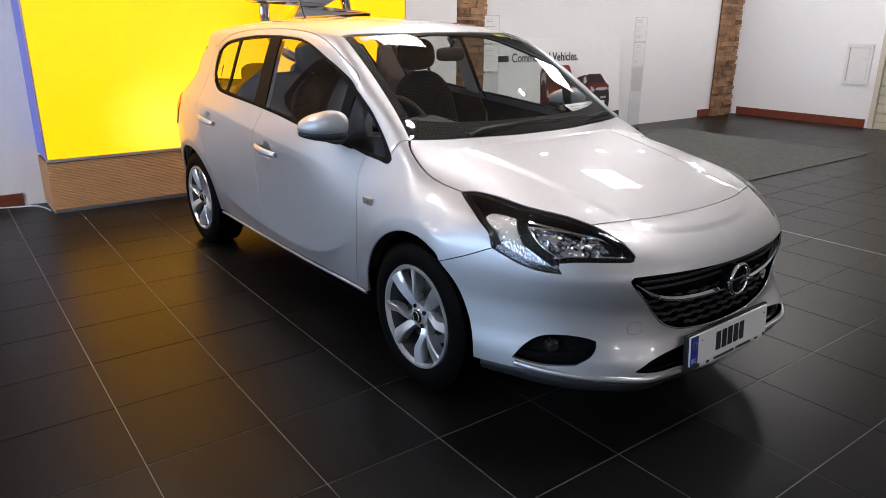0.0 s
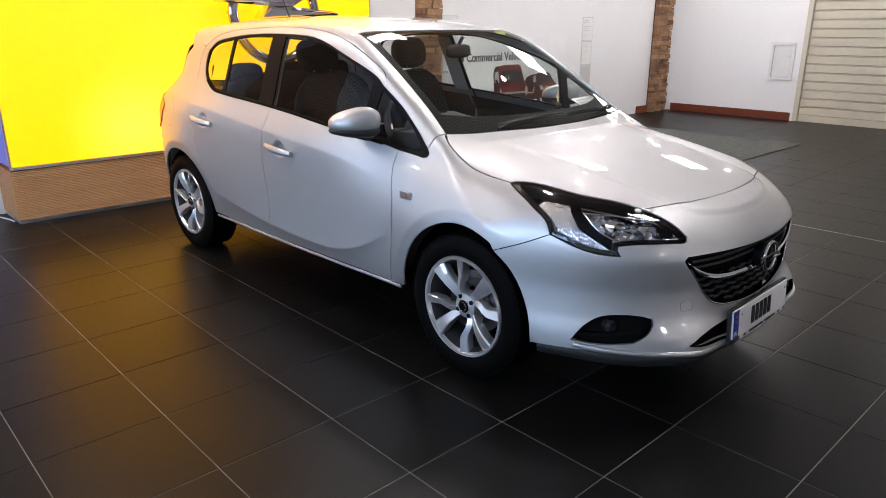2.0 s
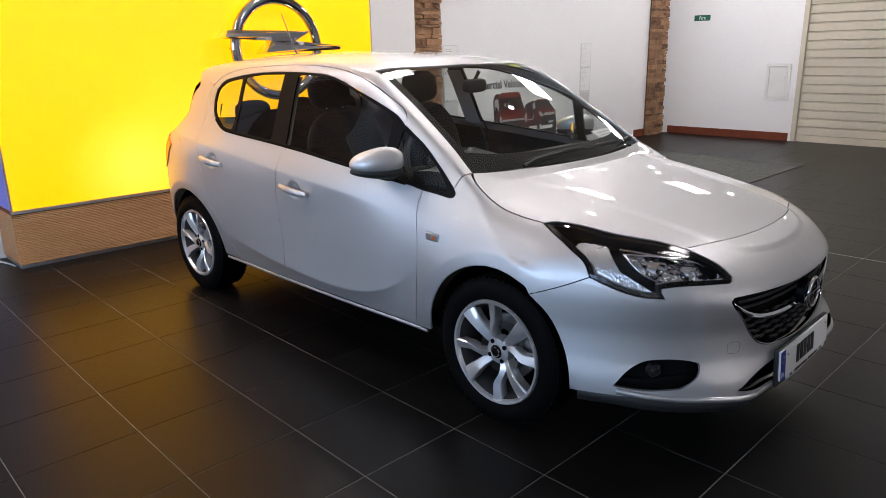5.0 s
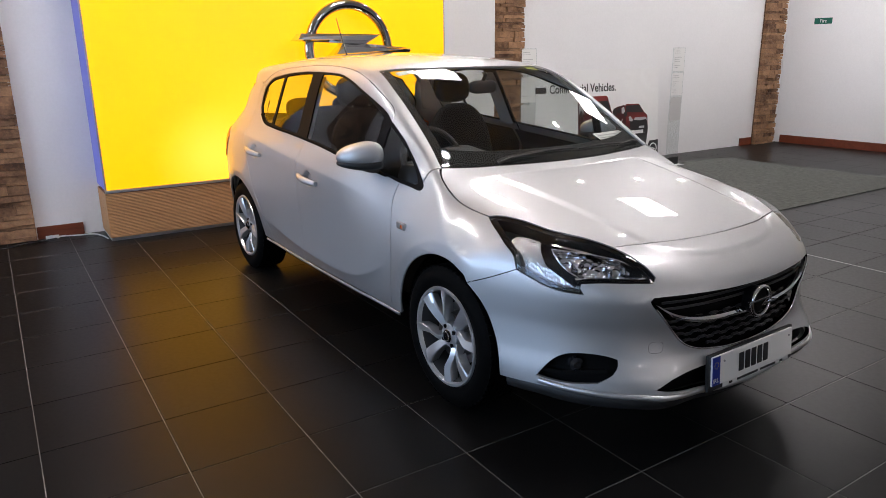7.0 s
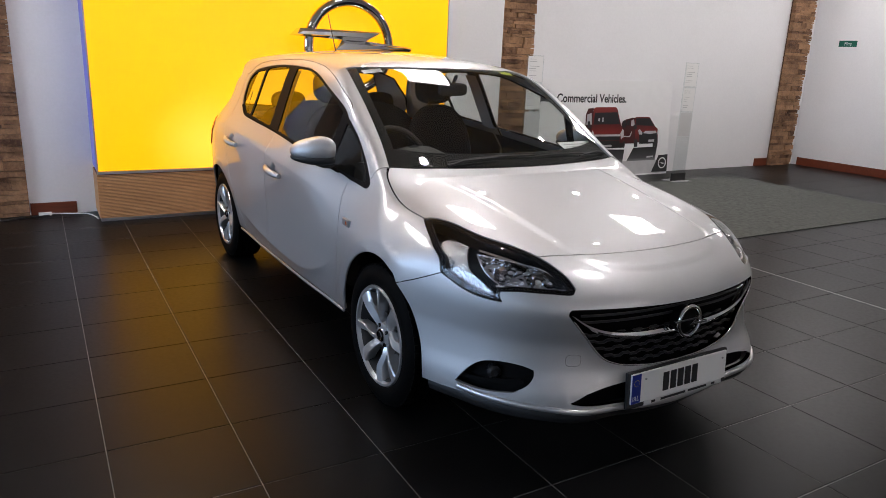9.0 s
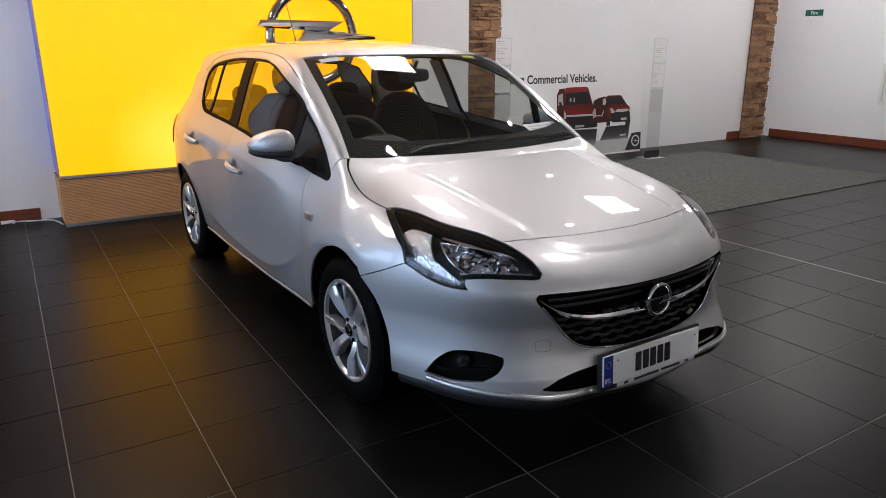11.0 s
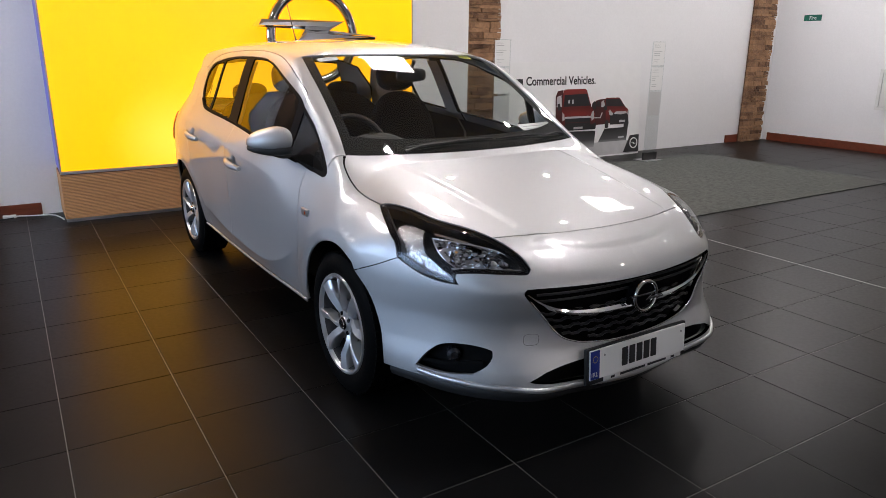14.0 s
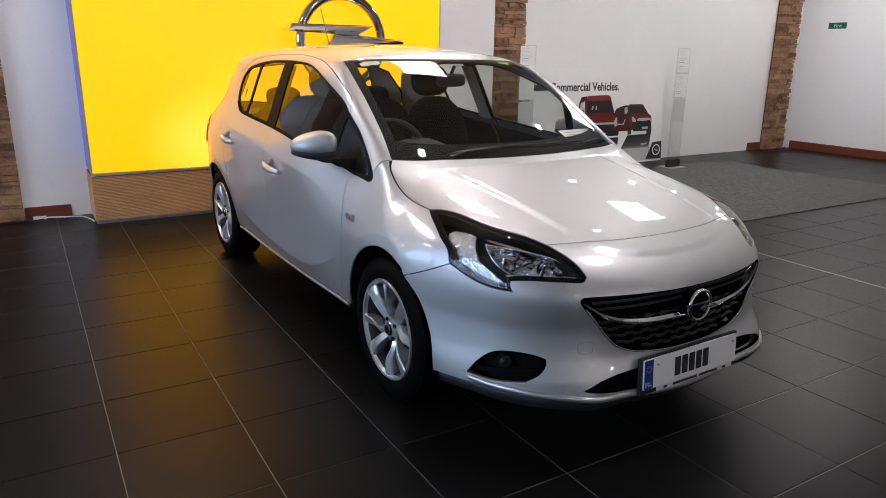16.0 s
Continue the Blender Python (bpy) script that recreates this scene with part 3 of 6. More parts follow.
def cast(p, d, far=1.6, steps=110):
    """Where rays from outside, at p along d, first meet the shape; rays that miss end at far."""
    p, d = np.asarray(p, float), np.asarray(d, float)
    t, hit = np.zeros(len(p)), np.zeros(len(p), bool)
    lo, hi = np.zeros(len(p)), np.full(len(p), far)
    for k in range(1, steps + 1):
        t = far * k / steps
        q = p + t * d
        inside = (shape(q[:, 0], q[:, 1], q[:, 2]) < 0) & ~hit
        hi[inside], lo[inside] = t, far * (k - 1) / steps
        hit |= inside
    for _ in range(22):
        mid = (lo + hi) / 2
        q = p + mid[:, None] * d
        inside = shape(q[:, 0], q[:, 1], q[:, 2]) < 0
        hi, lo = np.where(inside, mid, hi), np.where(inside, lo, mid)
    return p + hi[:, None] * d, hit


def normal(q):
    e, n = 1.5e-3, []
    for k in range(3):
        a, b = q.copy(), q.copy()
        a[:, k] += e
        b[:, k] -= e
        n.append(shape(*a.T) - shape(*b.T))
    n = np.stack(n, 1)
    return n / (np.linalg.norm(n, axis=1, keepdims=True) + 1e-12)

# ---- the car: materials ----
def car_paint():
    m = material("silver_metallic_paint", (0.60, 0.60, 0.60), 0.50, 0.86, 1.0)
    bsdf_in(m, "Coat Roughness").default_value = 0.015
    v = coords(m)
    flake = node(m, "ShaderNodeTexVoronoi", Scale=900.0)
    link(m, v, flake.inputs["Vector"])
    link(m, ramp(m, flake.outputs["Color"], [(0.0, (0.48, 0.487, 0.497)), (1.0, (0.64, 0.648, 0.66))]), bsdf_in(m, "Base Color"))
    return m


M_PAINT = car_paint()
M_GLOSSBLK = material("gloss_black_trim", (0.004, 0.004, 0.0045), 0.06, 0, 0.0, spec=0.35)
M_SURROUND = material("satin_black_surround", (0.0045, 0.0045, 0.005), 0.55, 0, 0.0, spec=0.08)
M_RUBBER = varied("black_tyre_rubber", (0.0012, 0.0012, 0.0013), (0.0030, 0.0030, 0.0031), 14.0, (0.6, 0.75), 0.2, 8.0)
bsdf_in(M_RUBBER, "Specular IOR Level").default_value = 0.06
M_ALLOY = material("silver_alloy_paint", (0.66, 0.66, 0.67), 0.28, 0.75, 0.6)
M_STEEL = material("brake_disc_steel", (0.30, 0.29, 0.28), 0.35, 0.9)
M_DARK = material("dark_underbody", (0.003, 0.003, 0.003), 0.9, spec=0.05)
M_SEAM = material("shaded_panel_joint", (0.10, 0.10, 0.105), 0.6)
M_SCREEN = glass("windscreen_glass", (0.86, 0.90, 0.885))
M_GLASS = glass("side_window_glass", (0.84, 0.88, 0.87))
M_LENS = glass("clear_lamp_lens", (0.97, 0.97, 0.97))
M_REFL = material("lamp_reflector", (0.62, 0.62, 0.64), 0.10, 1.0)
M_AMBER = material("red_orange_lens", (0.75, 0.14, 0.02), 0.15, 0, 0.5)
M_SEAT = varied("charcoal_seat_cloth", (0.006, 0.006, 0.0065), (0.016, 0.016, 0.017), 10.0, (0.9, 1.0), 0.12, 14.0)
M_DASH = varied("dark_grey_dash_plastic", (0.012, 0.0125, 0.0125), (0.020, 0.021, 0.021), 20.0, (0.55, 0.7), 0.3, 8.0)
M_LINING = varied("pale_grey_headlining", (0.30, 0.30, 0.29), (0.38, 0.38, 0.37), 8.0, (0.9, 1.0))
M_PLATE = material("white_plate_face", (0.86, 0.86, 0.85), 0.35)
M_PLATEBLUE = material("blue_plate_band", (0.012, 0.03, 0.26), 0.35)

CAR = Matrix.Translation((2.372, 2.229, 0)) @ pose(0, 0, 0, 0, 0, 1.23)
car = thing("car", CAR, "silver five-door hatchback with alloy wheels parked on the tiles", "car")


# ---- panels: an outline laid on the shape and filled with a fine mesh ----
HEART = np.array((0.0, -0.25, 0.45))


def flat(p, how):
    p = np.asarray(p, float)
    if how == "side":
        return p[:, [1, 2]]
    if how == "top":
        return p[:, [0, 1]]
    if how == "rear":
        return p[:, [0, 2]]
    d = p - HEART
    return np.stack([np.arctan2(-d[:, 0], -d[:, 1]), np.arctan2(d[:, 2], np.hypot(d[:, 0], d[:, 1]))], 1) * 0.6


def lifted(uv, how, sign=-1):
    """Flat places brought onto the shape, with their normals."""
    n = len(uv)
    if how == "side":
        p, d = np.stack([np.full(n, 1.15 * sign), uv[:, 0], uv[:, 1]], 1), np.tile((-float(sign), 0.0, 0.0), (n, 1))
    elif how == "top":
        p, d = np.stack([uv[:, 0], uv[:, 1], np.full(n, 1.7)], 1), np.tile((0.0, 0.0, -1.0), (n, 1))
    elif how == "rear":
        p, d = np.stack([uv[:, 0], np.full(n, 3.5), uv[:, 1]], 1), np.tile((0.0, -1.0, 0.0), (n, 1))
    else:
        a, e = uv[:, 0] / 0.6, uv[:, 1] / 0.6
        out = np.stack([-np.sin(a) * np.cos(e), -np.cos(a) * np.cos(e), np.sin(e)], 1)
        p, d = HEART + 1.4 * out, -out
    q, _ = cast(p, d, 1.6)
    return q, normal(q)


def curve_through(points, gap):
    """Points along a smooth open curve through the given ones, about gap apart, without its last point."""
    p = np.asarray(points, float)
    if len(p) == 2:
        n = max(1, int(np.linalg.norm(p[1] - p[0]) / gap))
        return [p[0] + (p[1] - p[0]) * k / n for k in range(n)]
    t = np.r_[0, np.cumsum(np.maximum(np.sqrt(np.linalg.norm(np.diff(p, axis=0), axis=1)), 1e-4))]
    m = np.gradient(p, t, axis=0)
    out = []
    for i in range(len(p) - 1):
        h = t[i + 1] - t[i]
        n = max(1, int(np.linalg.norm(p[i + 1] - p[i]) / gap))
        for k in range(n):
            u = k / n
            out.append((1 + 2 * u) * (1 - u) ** 2 * p[i] + u * (1 - u) ** 2 * h * m[i] + u * u * (3 - 2 * u) * p[i + 1] + u * u * (u - 1) * h * m[i + 1])
    return out


def within(pts, poly):
    x, y = pts[:, 0], pts[:, 1]
    ok = np.zeros(len(pts), bool)
    a, b = poly, np.roll(poly, -1, 0)
    for (x0, y0), (x1, y1) in zip(a, b):
        if y0 != y1:
            ok ^= ((y0 > y) != (y1 > y)) & (x < (x1 - x0) * (y - y0) / (y1 - y0) + x0)
    return ok


def near(pts, poly, d):
    out = np.zeros(len(pts), bool)
    for p in poly:
        out |= ((pts - p) ** 2).sum(1) < d * d
    return out


def area2(poly):
    a, b = poly, np.roll(poly, -1, 0)
    return (a[:, 0] * b[:, 1] - b[:, 0] * a[:, 1]).sum()


def drawn_in(poly, d):
    """The outline moved inwards by d."""
    t = np.roll(poly, -1, 0) - np.roll(poly, 1, 0)
    t /= np.linalg.norm(t, axis=1, keepdims=True) + 1e-12
    n = np.stack([-t[:, 1], t[:, 0]], 1) * (1 if area2(poly) > 0 else -1)
    return poly + n * d


def outline_of(curves, how, gap):
    pts = []
    for c in curves:
        pts += curve_through(flat(c, how), gap)
    return np.array(pts)


def mesh_from(name, verts, faces, normals, mats):
    me = bpy.data.meshes.new(name)
    me.from_pydata(verts.tolist(), [], faces)
    for m in mats if isinstance(mats, (list, tuple)) else [mats]:
        me.materials.append(m)
    me.shade_smooth()
    if normals is not None:
        me.normals_split_custom_set_from_vertices(normals.tolist())
    return me


def panel_mesh(name, curves, how, mat, holes=(), gap=0.0016, offset=0.0, fine=0.022, edge=0.011, rim=0.012, poly=None, hole_gap=0.0, ridges=(), cups=()):
    """The mesh of a panel: its outline less a joint's half-width, its holes, a fine filling, and edges turned inwards by edge."""
    poly = drawn_in(outline_of(curves, how, rim) if poly is None else poly, gap)
    cuts = [drawn_in(outline_of(h, how, rim), -hole_gap) for h in holes]
    lo, hi = poly.min(0), poly.max(0)
    gx, gy = np.meshgrid(np.arange(lo[0], hi[0], fine), np.arange(lo[1], hi[1], fine * 0.9))
    gx = gx + (np.arange(gx.shape[0]) % 2)[:, None] * fine / 2
    grid = np.stack([gx.ravel(), gy.ravel()], 1)
    keep = within(grid, poly) & ~near(grid, poly, fine * 0.6)
    for c in cuts:
        keep &= ~within(grid, c) & ~near(grid, c, fine * 0.6)
    grid = grid[keep]
    # rows of points close beside the pressed lines, so that their edges stay crisp
    for line, y0, y1 in ridges:
        grid = grid[(np.abs(grid[:, 1] - line(grid[:, 0])) > 0.019) | (grid[:, 0] < y0) | (grid[:, 0] > y1)]
        ys = np.arange(y0, y1, 0.014)
        rows = np.concatenate([np.stack([ys + (0.007 if k % 2 else 0.0), line(ys + (0.007 if k % 2 else 0.0)) + d], 1) for k, d in enumerate((-0.013, -0.0075, -0.0035, 0.0, 0.0035, 0.0075, 0.013))])
        ok = within(rows, poly) & ~near(rows, poly, 0.006)
        for c in cuts:
            ok &= ~within(rows, c) & ~near(rows, c, 0.006)
        grid = np.concatenate([grid, rows[ok]])
    for cy, cz in cups:
        grid = grid[np.hypot(grid[:, 0] - cy, grid[:, 1] - cz) > 0.075]
        rows = np.array([(cy + r * math.cos(2 * math.pi * (k + 0.5 * (i % 2)) / 28), cz + 0.8 * r * math.sin(2 * math.pi * (k + 0.5 * (i % 2)) / 28)) for i, r in enumerate((0.012, 0.024, 0.031, 0.038, 0.045, 0.052, 0.058, 0.064, 0.071)) for k in range(28)])
        grid = np.concatenate([grid, rows[within(rows, poly)]])
    loops, pts, edges = [poly, *cuts], [], []
    for lp in loops:
        k = len(pts)
        pts += lp.tolist()
        edges += [(k + i, k + (i + 1) % len(lp)) for i in range(len(lp))]
    pts += grid.tolist()
    v2, _, f2, _, _, _ = mathutils.geometry.delaunay_2d_cdt([Vector(p) for p in pts], edges, [], 0, 1e-6)
    uv = np.array([tuple(v) for v in v2])
    tri = np.array([f for f in f2 if len(f) == 3])
    mid = uv[tri].mean(1)
    ok = within(mid, poly)
    for c in cuts:
        ok &= ~within(mid, c)
    tri = tri[ok]
    q, n = lifted(uv, how)
    q = q + n * offset
    a, b, c = q[tri[:, 0]], q[tri[:, 1]], q[tri[:, 2]]
    flip = (np.cross(b - a, c - a) * n[tri[:, 0]]).sum(1) < 0
    tri[flip] = tri[flip][:, ::-1]
    verts, norms, faces = [q], [n], tri.tolist()
    if edge:
        base = len(q)
        for lp, out in zip(loops, [1] + [-1] * len(cuts)):
            lq, ln = lifted(lp, how)
            lq = lq + ln * offset
            t = np.roll(lq, -1, 0) - np.roll(lq, 1, 0)
            w = np.cross(t, ln)
            w *= (1 if area2(lp) > 0 else -1) * out / (np.linalg.norm(w, axis=1, keepdims=True) + 1e-12)
            k = len(lp)
            verts += [lq, lq - ln * edge]
            norms += [w, w]
            for i in range(k):
                j = (i + 1) % k
                faces.append((base + i, base + j, base + k + j, base + k + i))
            base += 2 * k
    return mesh_from(name, np.concatenate(verts), faces, np.concatenate(norms), mat)


def mirrored(me):
    m2 = me.copy()
    n = np.array([tuple(v.vector) for v in me.corner_normals]) if me.has_custom_normals else None
    co = np.array([tuple(v.co) for v in me.vertices]) * (-1, 1, 1)
    per = {}
    if n is not None:
        for lp, v in zip(me.loops, n):
            per[lp.vertex_index] = v * (-1, 1, 1)
    faces = [tuple(reversed(p.vertices)) for p in me.polygons]
    return mesh_from(me.name, co, faces, np.array([per.get(i, (0, 0, 1)) for i in range(len(co))]) if n is not None else None, list(me.materials))


def pair(name, me, label="", parent=None):
    """A part on the driver's side and its mirror image."""
    a = part(name, me, None, parent or car, label)
    b = part(name, mirrored(me), None, parent or car, label)
    return a, b


def strip(name, pts3, how, mat, width, offset=0.0, closed=False, parent=None, label="", round_=0.0, both=True):
    """A narrow band or bead that follows a curve on the shape."""
    poly = np.array(curve_through(flat(pts3, how), 0.012) + ([] if closed else [flat(pts3, how)[-1]]))
    q, n = lifted(poly, how)
    t = np.roll(q, -1, 0) - np.roll(q, 1, 0)
    if not closed:
        t[0], t[-1] = q[1] - q[0], q[-1] - q[-2]
    w = np.cross(t, n)
    w /= np.linalg.norm(w, axis=1, keepdims=True) + 1e-12
    q = q + n * offset
    sec = 8
    verts, norms = [], []
    for k in range(sec):
        a = 2 * math.pi * k / sec
        d = math.cos(a) * w * width / 2 + math.sin(a) * n * (round_ or width / 4)
        verts.append(q + d)
        norms.append(math.cos(a) * w * (round_ or width / 4) + math.sin(a) * n * width / 2)
    verts, norms = np.stack(verts, 1), np.stack(norms, 1)
    m = len(q)
    faces = [(i * sec + k, ((i + 1) % m) * sec + k, ((i + 1) % m) * sec + (k + 1) % sec, i * sec + (k + 1) % sec) for i in range(m if closed else m - 1) for k in range(sec)]
    norms = norms.reshape(-1, 3)
    me = mesh_from(name, verts.reshape(-1, 3), faces, norms / (np.linalg.norm(norms, axis=1, keepdims=True) + 1e-12), mat)
    bm = bmesh.new()
    bm.from_mesh(me)
    bmesh.ops.recalc_face_normals(bm, faces=bm.faces)
    bm.to_mesh(me)
    bm.free()
    if both:
        return pair(name, me, label, parent)
    return part(name, me, None, parent or car, label)


def side_pts(*yz):
    return [(-0.8, y, z) for y, z in yz]


def both_sides(curve):
    """A curve from the middle of the car outwards, continued as its mirror image on the other side first."""
    return [(-x, y, z) for x, y, z in curve[:0:-1]] + list(curve)


def wheel_arch(y, r, a0, a1, n=14, zc=0.305):
    return [(-0.85, y + r * math.cos(radians(a0 + (a1 - a0) * k / n)), zc + r * math.sin(radians(a0 + (a1 - a0) * k / n))) for k in range(n + 1)]


# seams and edges of the driver's side, from the nose to the tail
HOOD_EDGE = [(0, -0.690, 0.777), (-0.14, -0.683, 0.777), (-0.30, -0.660, 0.778), (-0.403, -0.630, 0.779), (-0.505, -0.597, 0.776)]
LAMP_TOP = [(-0.505, -0.597, 0.776), (-0.535, -0.525, 0.791), (-0.612, -0.396, 0.815), (-0.655, -0.250, 0.838), (-0.690, -0.165, 0.843), (-0.714, -0.132, 0.836)]
LAMP_INNER = [(-0.437, -0.735, 0.684), (-0.450, -0.700, 0.718), (-0.478, -0.650, 0.752), (-0.505, -0.597, 0.776)]
LAMP_BACK = [(-0.714, -0.132, 0.836), (-0.740, -0.200, 0.810), (-0.757, -0.262, 0.786), (-0.771, -0.355, 0.738), (-0.776, -0.385, 0.690)]
LAMP_LOW = [(-0.776, -0.385, 0.690), (-0.758, -0.432, 0.671), (-0.740, -0.486, 0.652), (-0.711, -0.550, 0.638), (-0.667, -0.618, 0.634)]
LAMP_NOTCH = [(-0.667, -0.618, 0.634), (-0.668, -0.602, 0.652), (-0.658, -0.598, 0.667)]
LAMP_FLOOR = [(-0.658, -0.598, 0.667), (-0.610, -0.643, 0.673), (-0.517, -0.712, 0.672), (-0.452, -0.743, 0.672), (-0.437, -0.735, 0.684)]
HOOD_SIDE = [(-0.714, -0.132, 0.836), (-0.722, -0.03, 0.848), (-0.717, 0.105, 0.878), (-0.711, 0.165, 0.90), (-0.697, 0.222, 0.94), (-0.668, 0.265, 0.98)]
HOOD_BACK = [(-0.668, 0.265, 0.98), (-0.50, 0.215, 0.97), (-0.23, 0.165, 0.97), (0, 0.152, 0.97)]
BUMPER_SEAM = [(-0.862, -0.180, 0.600), (-0.826, -0.290, 0.645), (-0.776, -0.385, 0.690)]
FRONT_SEAM = side_pts((0.455, 0.896), (0.458, 0.833), (0.430, 0.70), (0.425, 0.60), (0.437, 0.45), (0.456, 0.298))
B_SEAM = side_pts((1.478, 1.003), (1.474, 0.897), (1.492, 0.72), (1.464, 0.51), (1.460, 0.298))
REAR_SEAM = side_pts((2.398, 1.292), (2.413, 1.244), (2.385, 1.129), (2.358, 0.987), (2.272, 0.833), (2.215, 0.652), (2.108, 0.481), (1.955, 0.298))
BELT_F = side_pts((0.455, 0.896), (0.55, 0.914), (0.72, 0.936), (0.883, 0.955), (1.04, 0.968), (1.25, 0.987), (1.478, 1.003))
BELT_R = side_pts((1.478, 1.003), (1.724, 1.019), (1.985, 1.036), (2.136, 1.054), (2.246, 1.100), (2.300, 1.141), (2.336, 1.212))
DLO_BACK = side_pts((2.336, 1.212), (2.340, 1.268), (2.285, 1.316), (2.14, 1.345), (1.95, 1.364), (1.80, 1.371), (1.60, 1.373))
DLO_TOP_F = side_pts((1.60, 1.373), (1.45, 1.370), (1.28, 1.360), (1.15, 1.335), (1.017, 1.298), (0.83, 1.243), (0.69, 1.189), (0.636, 1.150))
DLO_FRONT = side_pts((0.636, 1.150), (0.586, 1.120), (0.490, 1.060), (0.386, 0.982), (0.300, 0.916))
DLO_TIP = side_pts((0.300, 0.916), (0.284, 0.897), (0.290, 0.884), (0.310, 0.880))
DLO_FOOT = side_pts((0.310, 0.880), (0.385, 0.889), (0.455, 0.896))
FRAME_SEAM = side_pts((0.636, 1.150), (0.640, 1.180), (0.668, 1.212), (0.796, 1.277), (0.961, 1.337), (1.144, 1.378), (1.323, 1.398), (1.586, 1.408), (1.888, 1.400), (2.142, 1.383), (2.301, 1.349), (2.398, 1.292))



def on_shape(curve, how):
    """The curve with its points brought onto the shape."""
    q, _ = lifted(flat(curve, how), how)
    return [tuple(p) for p in q]


HOOD_EDGE, LAMP_TOP, LAMP_INNER, LAMP_BACK, LAMP_LOW, LAMP_NOTCH, LAMP_FLOOR = (on_shape(c, "ball") for c in (HOOD_EDGE, LAMP_TOP, LAMP_INNER, LAMP_BACK, LAMP_LOW, LAMP_NOTCH, LAMP_FLOOR))
HOOD_SIDE = [LAMP_TOP[-1]] + on_shape(HOOD_SIDE[1:], "top")
HOOD_SIDE = on_shape([(x, y, 0.0) for x, y in curve_through(flat(HOOD_SIDE, "top"), 0.012)] + HOOD_SIDE[-1:], "top")
HOOD_SIDE[0] = LAMP_TOP[-1]
COWL_CORNER = on_shape([(-0.668, 0.265, 0), (-0.700, 0.275, 0)], "top") + [on_shape(DLO_TIP[:1], "side")[0]]
BUMPER_SEAM = on_shape(BUMPER_SEAM[:2], "side") + [LAMP_BACK[-1]]

# panels of paint
hood_poly = [both_sides(HOOD_EDGE), LAMP_TOP, HOOD_SIDE, HOOD_BACK + [(-x, y, z) for x, y, z in HOOD_BACK[-2::-1]], [(-x, y, z) for x, y, z in HOOD_SIDE[::-1]], [(-x, y, z) for x, y, z in LAMP_TOP[::-1]]]
part("bonnet", panel_mesh("bonnet", hood_poly, "top", M_PAINT, fine=0.013, gap=0.0016), None, car)
FENDER = [BUMPER_SEAM, LAMP_BACK[::-1], HOOD_SIDE, COWL_CORNER, DLO_TIP, DLO_FOOT, FRONT_SEAM, side_pts((0.456, 0.298), (0.362, 0.300)), wheel_arch(0.0, 0.362, 0, 125)]
FENDER[-1][-1] = FENDER[0][0]
pair("front_wing", panel_mesh("front_wing", FENDER, "side", M_PAINT, fine=0.012, rim=0.007, gap=0.0016))
RIDGES = ((CREASE, 0.60, 2.75), (BLADE, 0.44, 2.0))
pair("front_door", panel_mesh("front_door", [BELT_F, B_SEAM, side_pts((1.460, 0.298), (0.9, 0.303), (0.456, 0.298)), FRONT_SEAM[::-1]], "side", M_PAINT, fine=0.018, ridges=RIDGES, cups=CUPS[:1]))
pair("rear_door", panel_mesh("rear_door", [BELT_R, side_pts((2.336, 1.212), (2.340, 1.268)), side_pts((2.340, 1.268), (2.398, 1.292)), REAR_SEAM, side_pts((1.955, 0.298), (1.460, 0.298)), B_SEAM[::-1]], "side", M_PAINT, fine=0.018, ridges=RIDGES, cups=CUPS[1:]))
pair("door_frame", panel_mesh("door_frame", [FRAME_SEAM, side_pts((2.398, 1.292), (2.340, 1.268)), DLO_BACK[1:], DLO_TOP_F], "side", M_PAINT, gap=0.0012))
ARCH_R = wheel_arch(2.511, 0.362, 180, 0)
pair("rear_quarter", panel_mesh("rear_quarter", [REAR_SEAM[::-1], side_pts((2.398, 1.292), (2.50, 1.31), (2.62, 1.255), (2.70, 1.13), (2.82, 0.98), (2.91, 0.90), (2.95, 0.75), (2.96, 0.55), (2.93, 0.30)), side_pts((2.93, 0.30), (2.873, 0.305)), ARCH_R[::-1], side_pts((2.149, 0.305), (1.955, 0.298))], "side", M_PAINT, fine=0.018, ridges=RIDGES[:1]))
ROOF_SIDE = [(-0.668, 0.265, 0.98), (-0.640, 0.40, 1.09), (-0.612, 0.62, 1.21), (-0.590, 0.84, 1.31), (-0.566, 0.985, 1.375)]
SCREEN_TOP = [(-0.566, 0.985, 1.375), (-0.45, 0.950, 1.385), (-0.30, 0.920, 1.39), (0, 0.902, 1.395)]
seam3, _ = lifted(flat(FRAME_SEAM, "side"), "side")
dlo3, _ = lifted(flat(DLO_FRONT, "side"), "side")
SEAM3, DLO3 = [tuple(p) for p in seam3], [tuple(p) for p in dlo3]
QUARTER_TOP = [SEAM3[-1], *on_shape(side_pts((2.47, 1.30), (2.56, 1.25)), "side")]
half = [[SCREEN_TOP[0], *ROOF_SIDE[::-1][1:]], [ROOF_SIDE[0], COWL_CORNER[1], DLO3[-1]], DLO3[::-1], SEAM3, QUARTER_TOP, [QUARTER_TOP[-1], (-0.60, 2.66, 1.32), (-0.50, 2.73, 1.36), (-0.30, 2.80, 1.38), (0, 2.83, 1.39)]]
flip = [[(-x, y, z) for x, y, z in c[::-1]] for c in half[::-1]]
flip[0] = [(-x, y, z) for x, y, z in half[-1][::-1]]
part("roof", panel_mesh("roof", [both_sides(SCREEN_TOP[::-1])] + half + flip, "top", M_PAINT, fine=0.024, rim=0.01), None, car, "silver roof with its windscreen pillars")

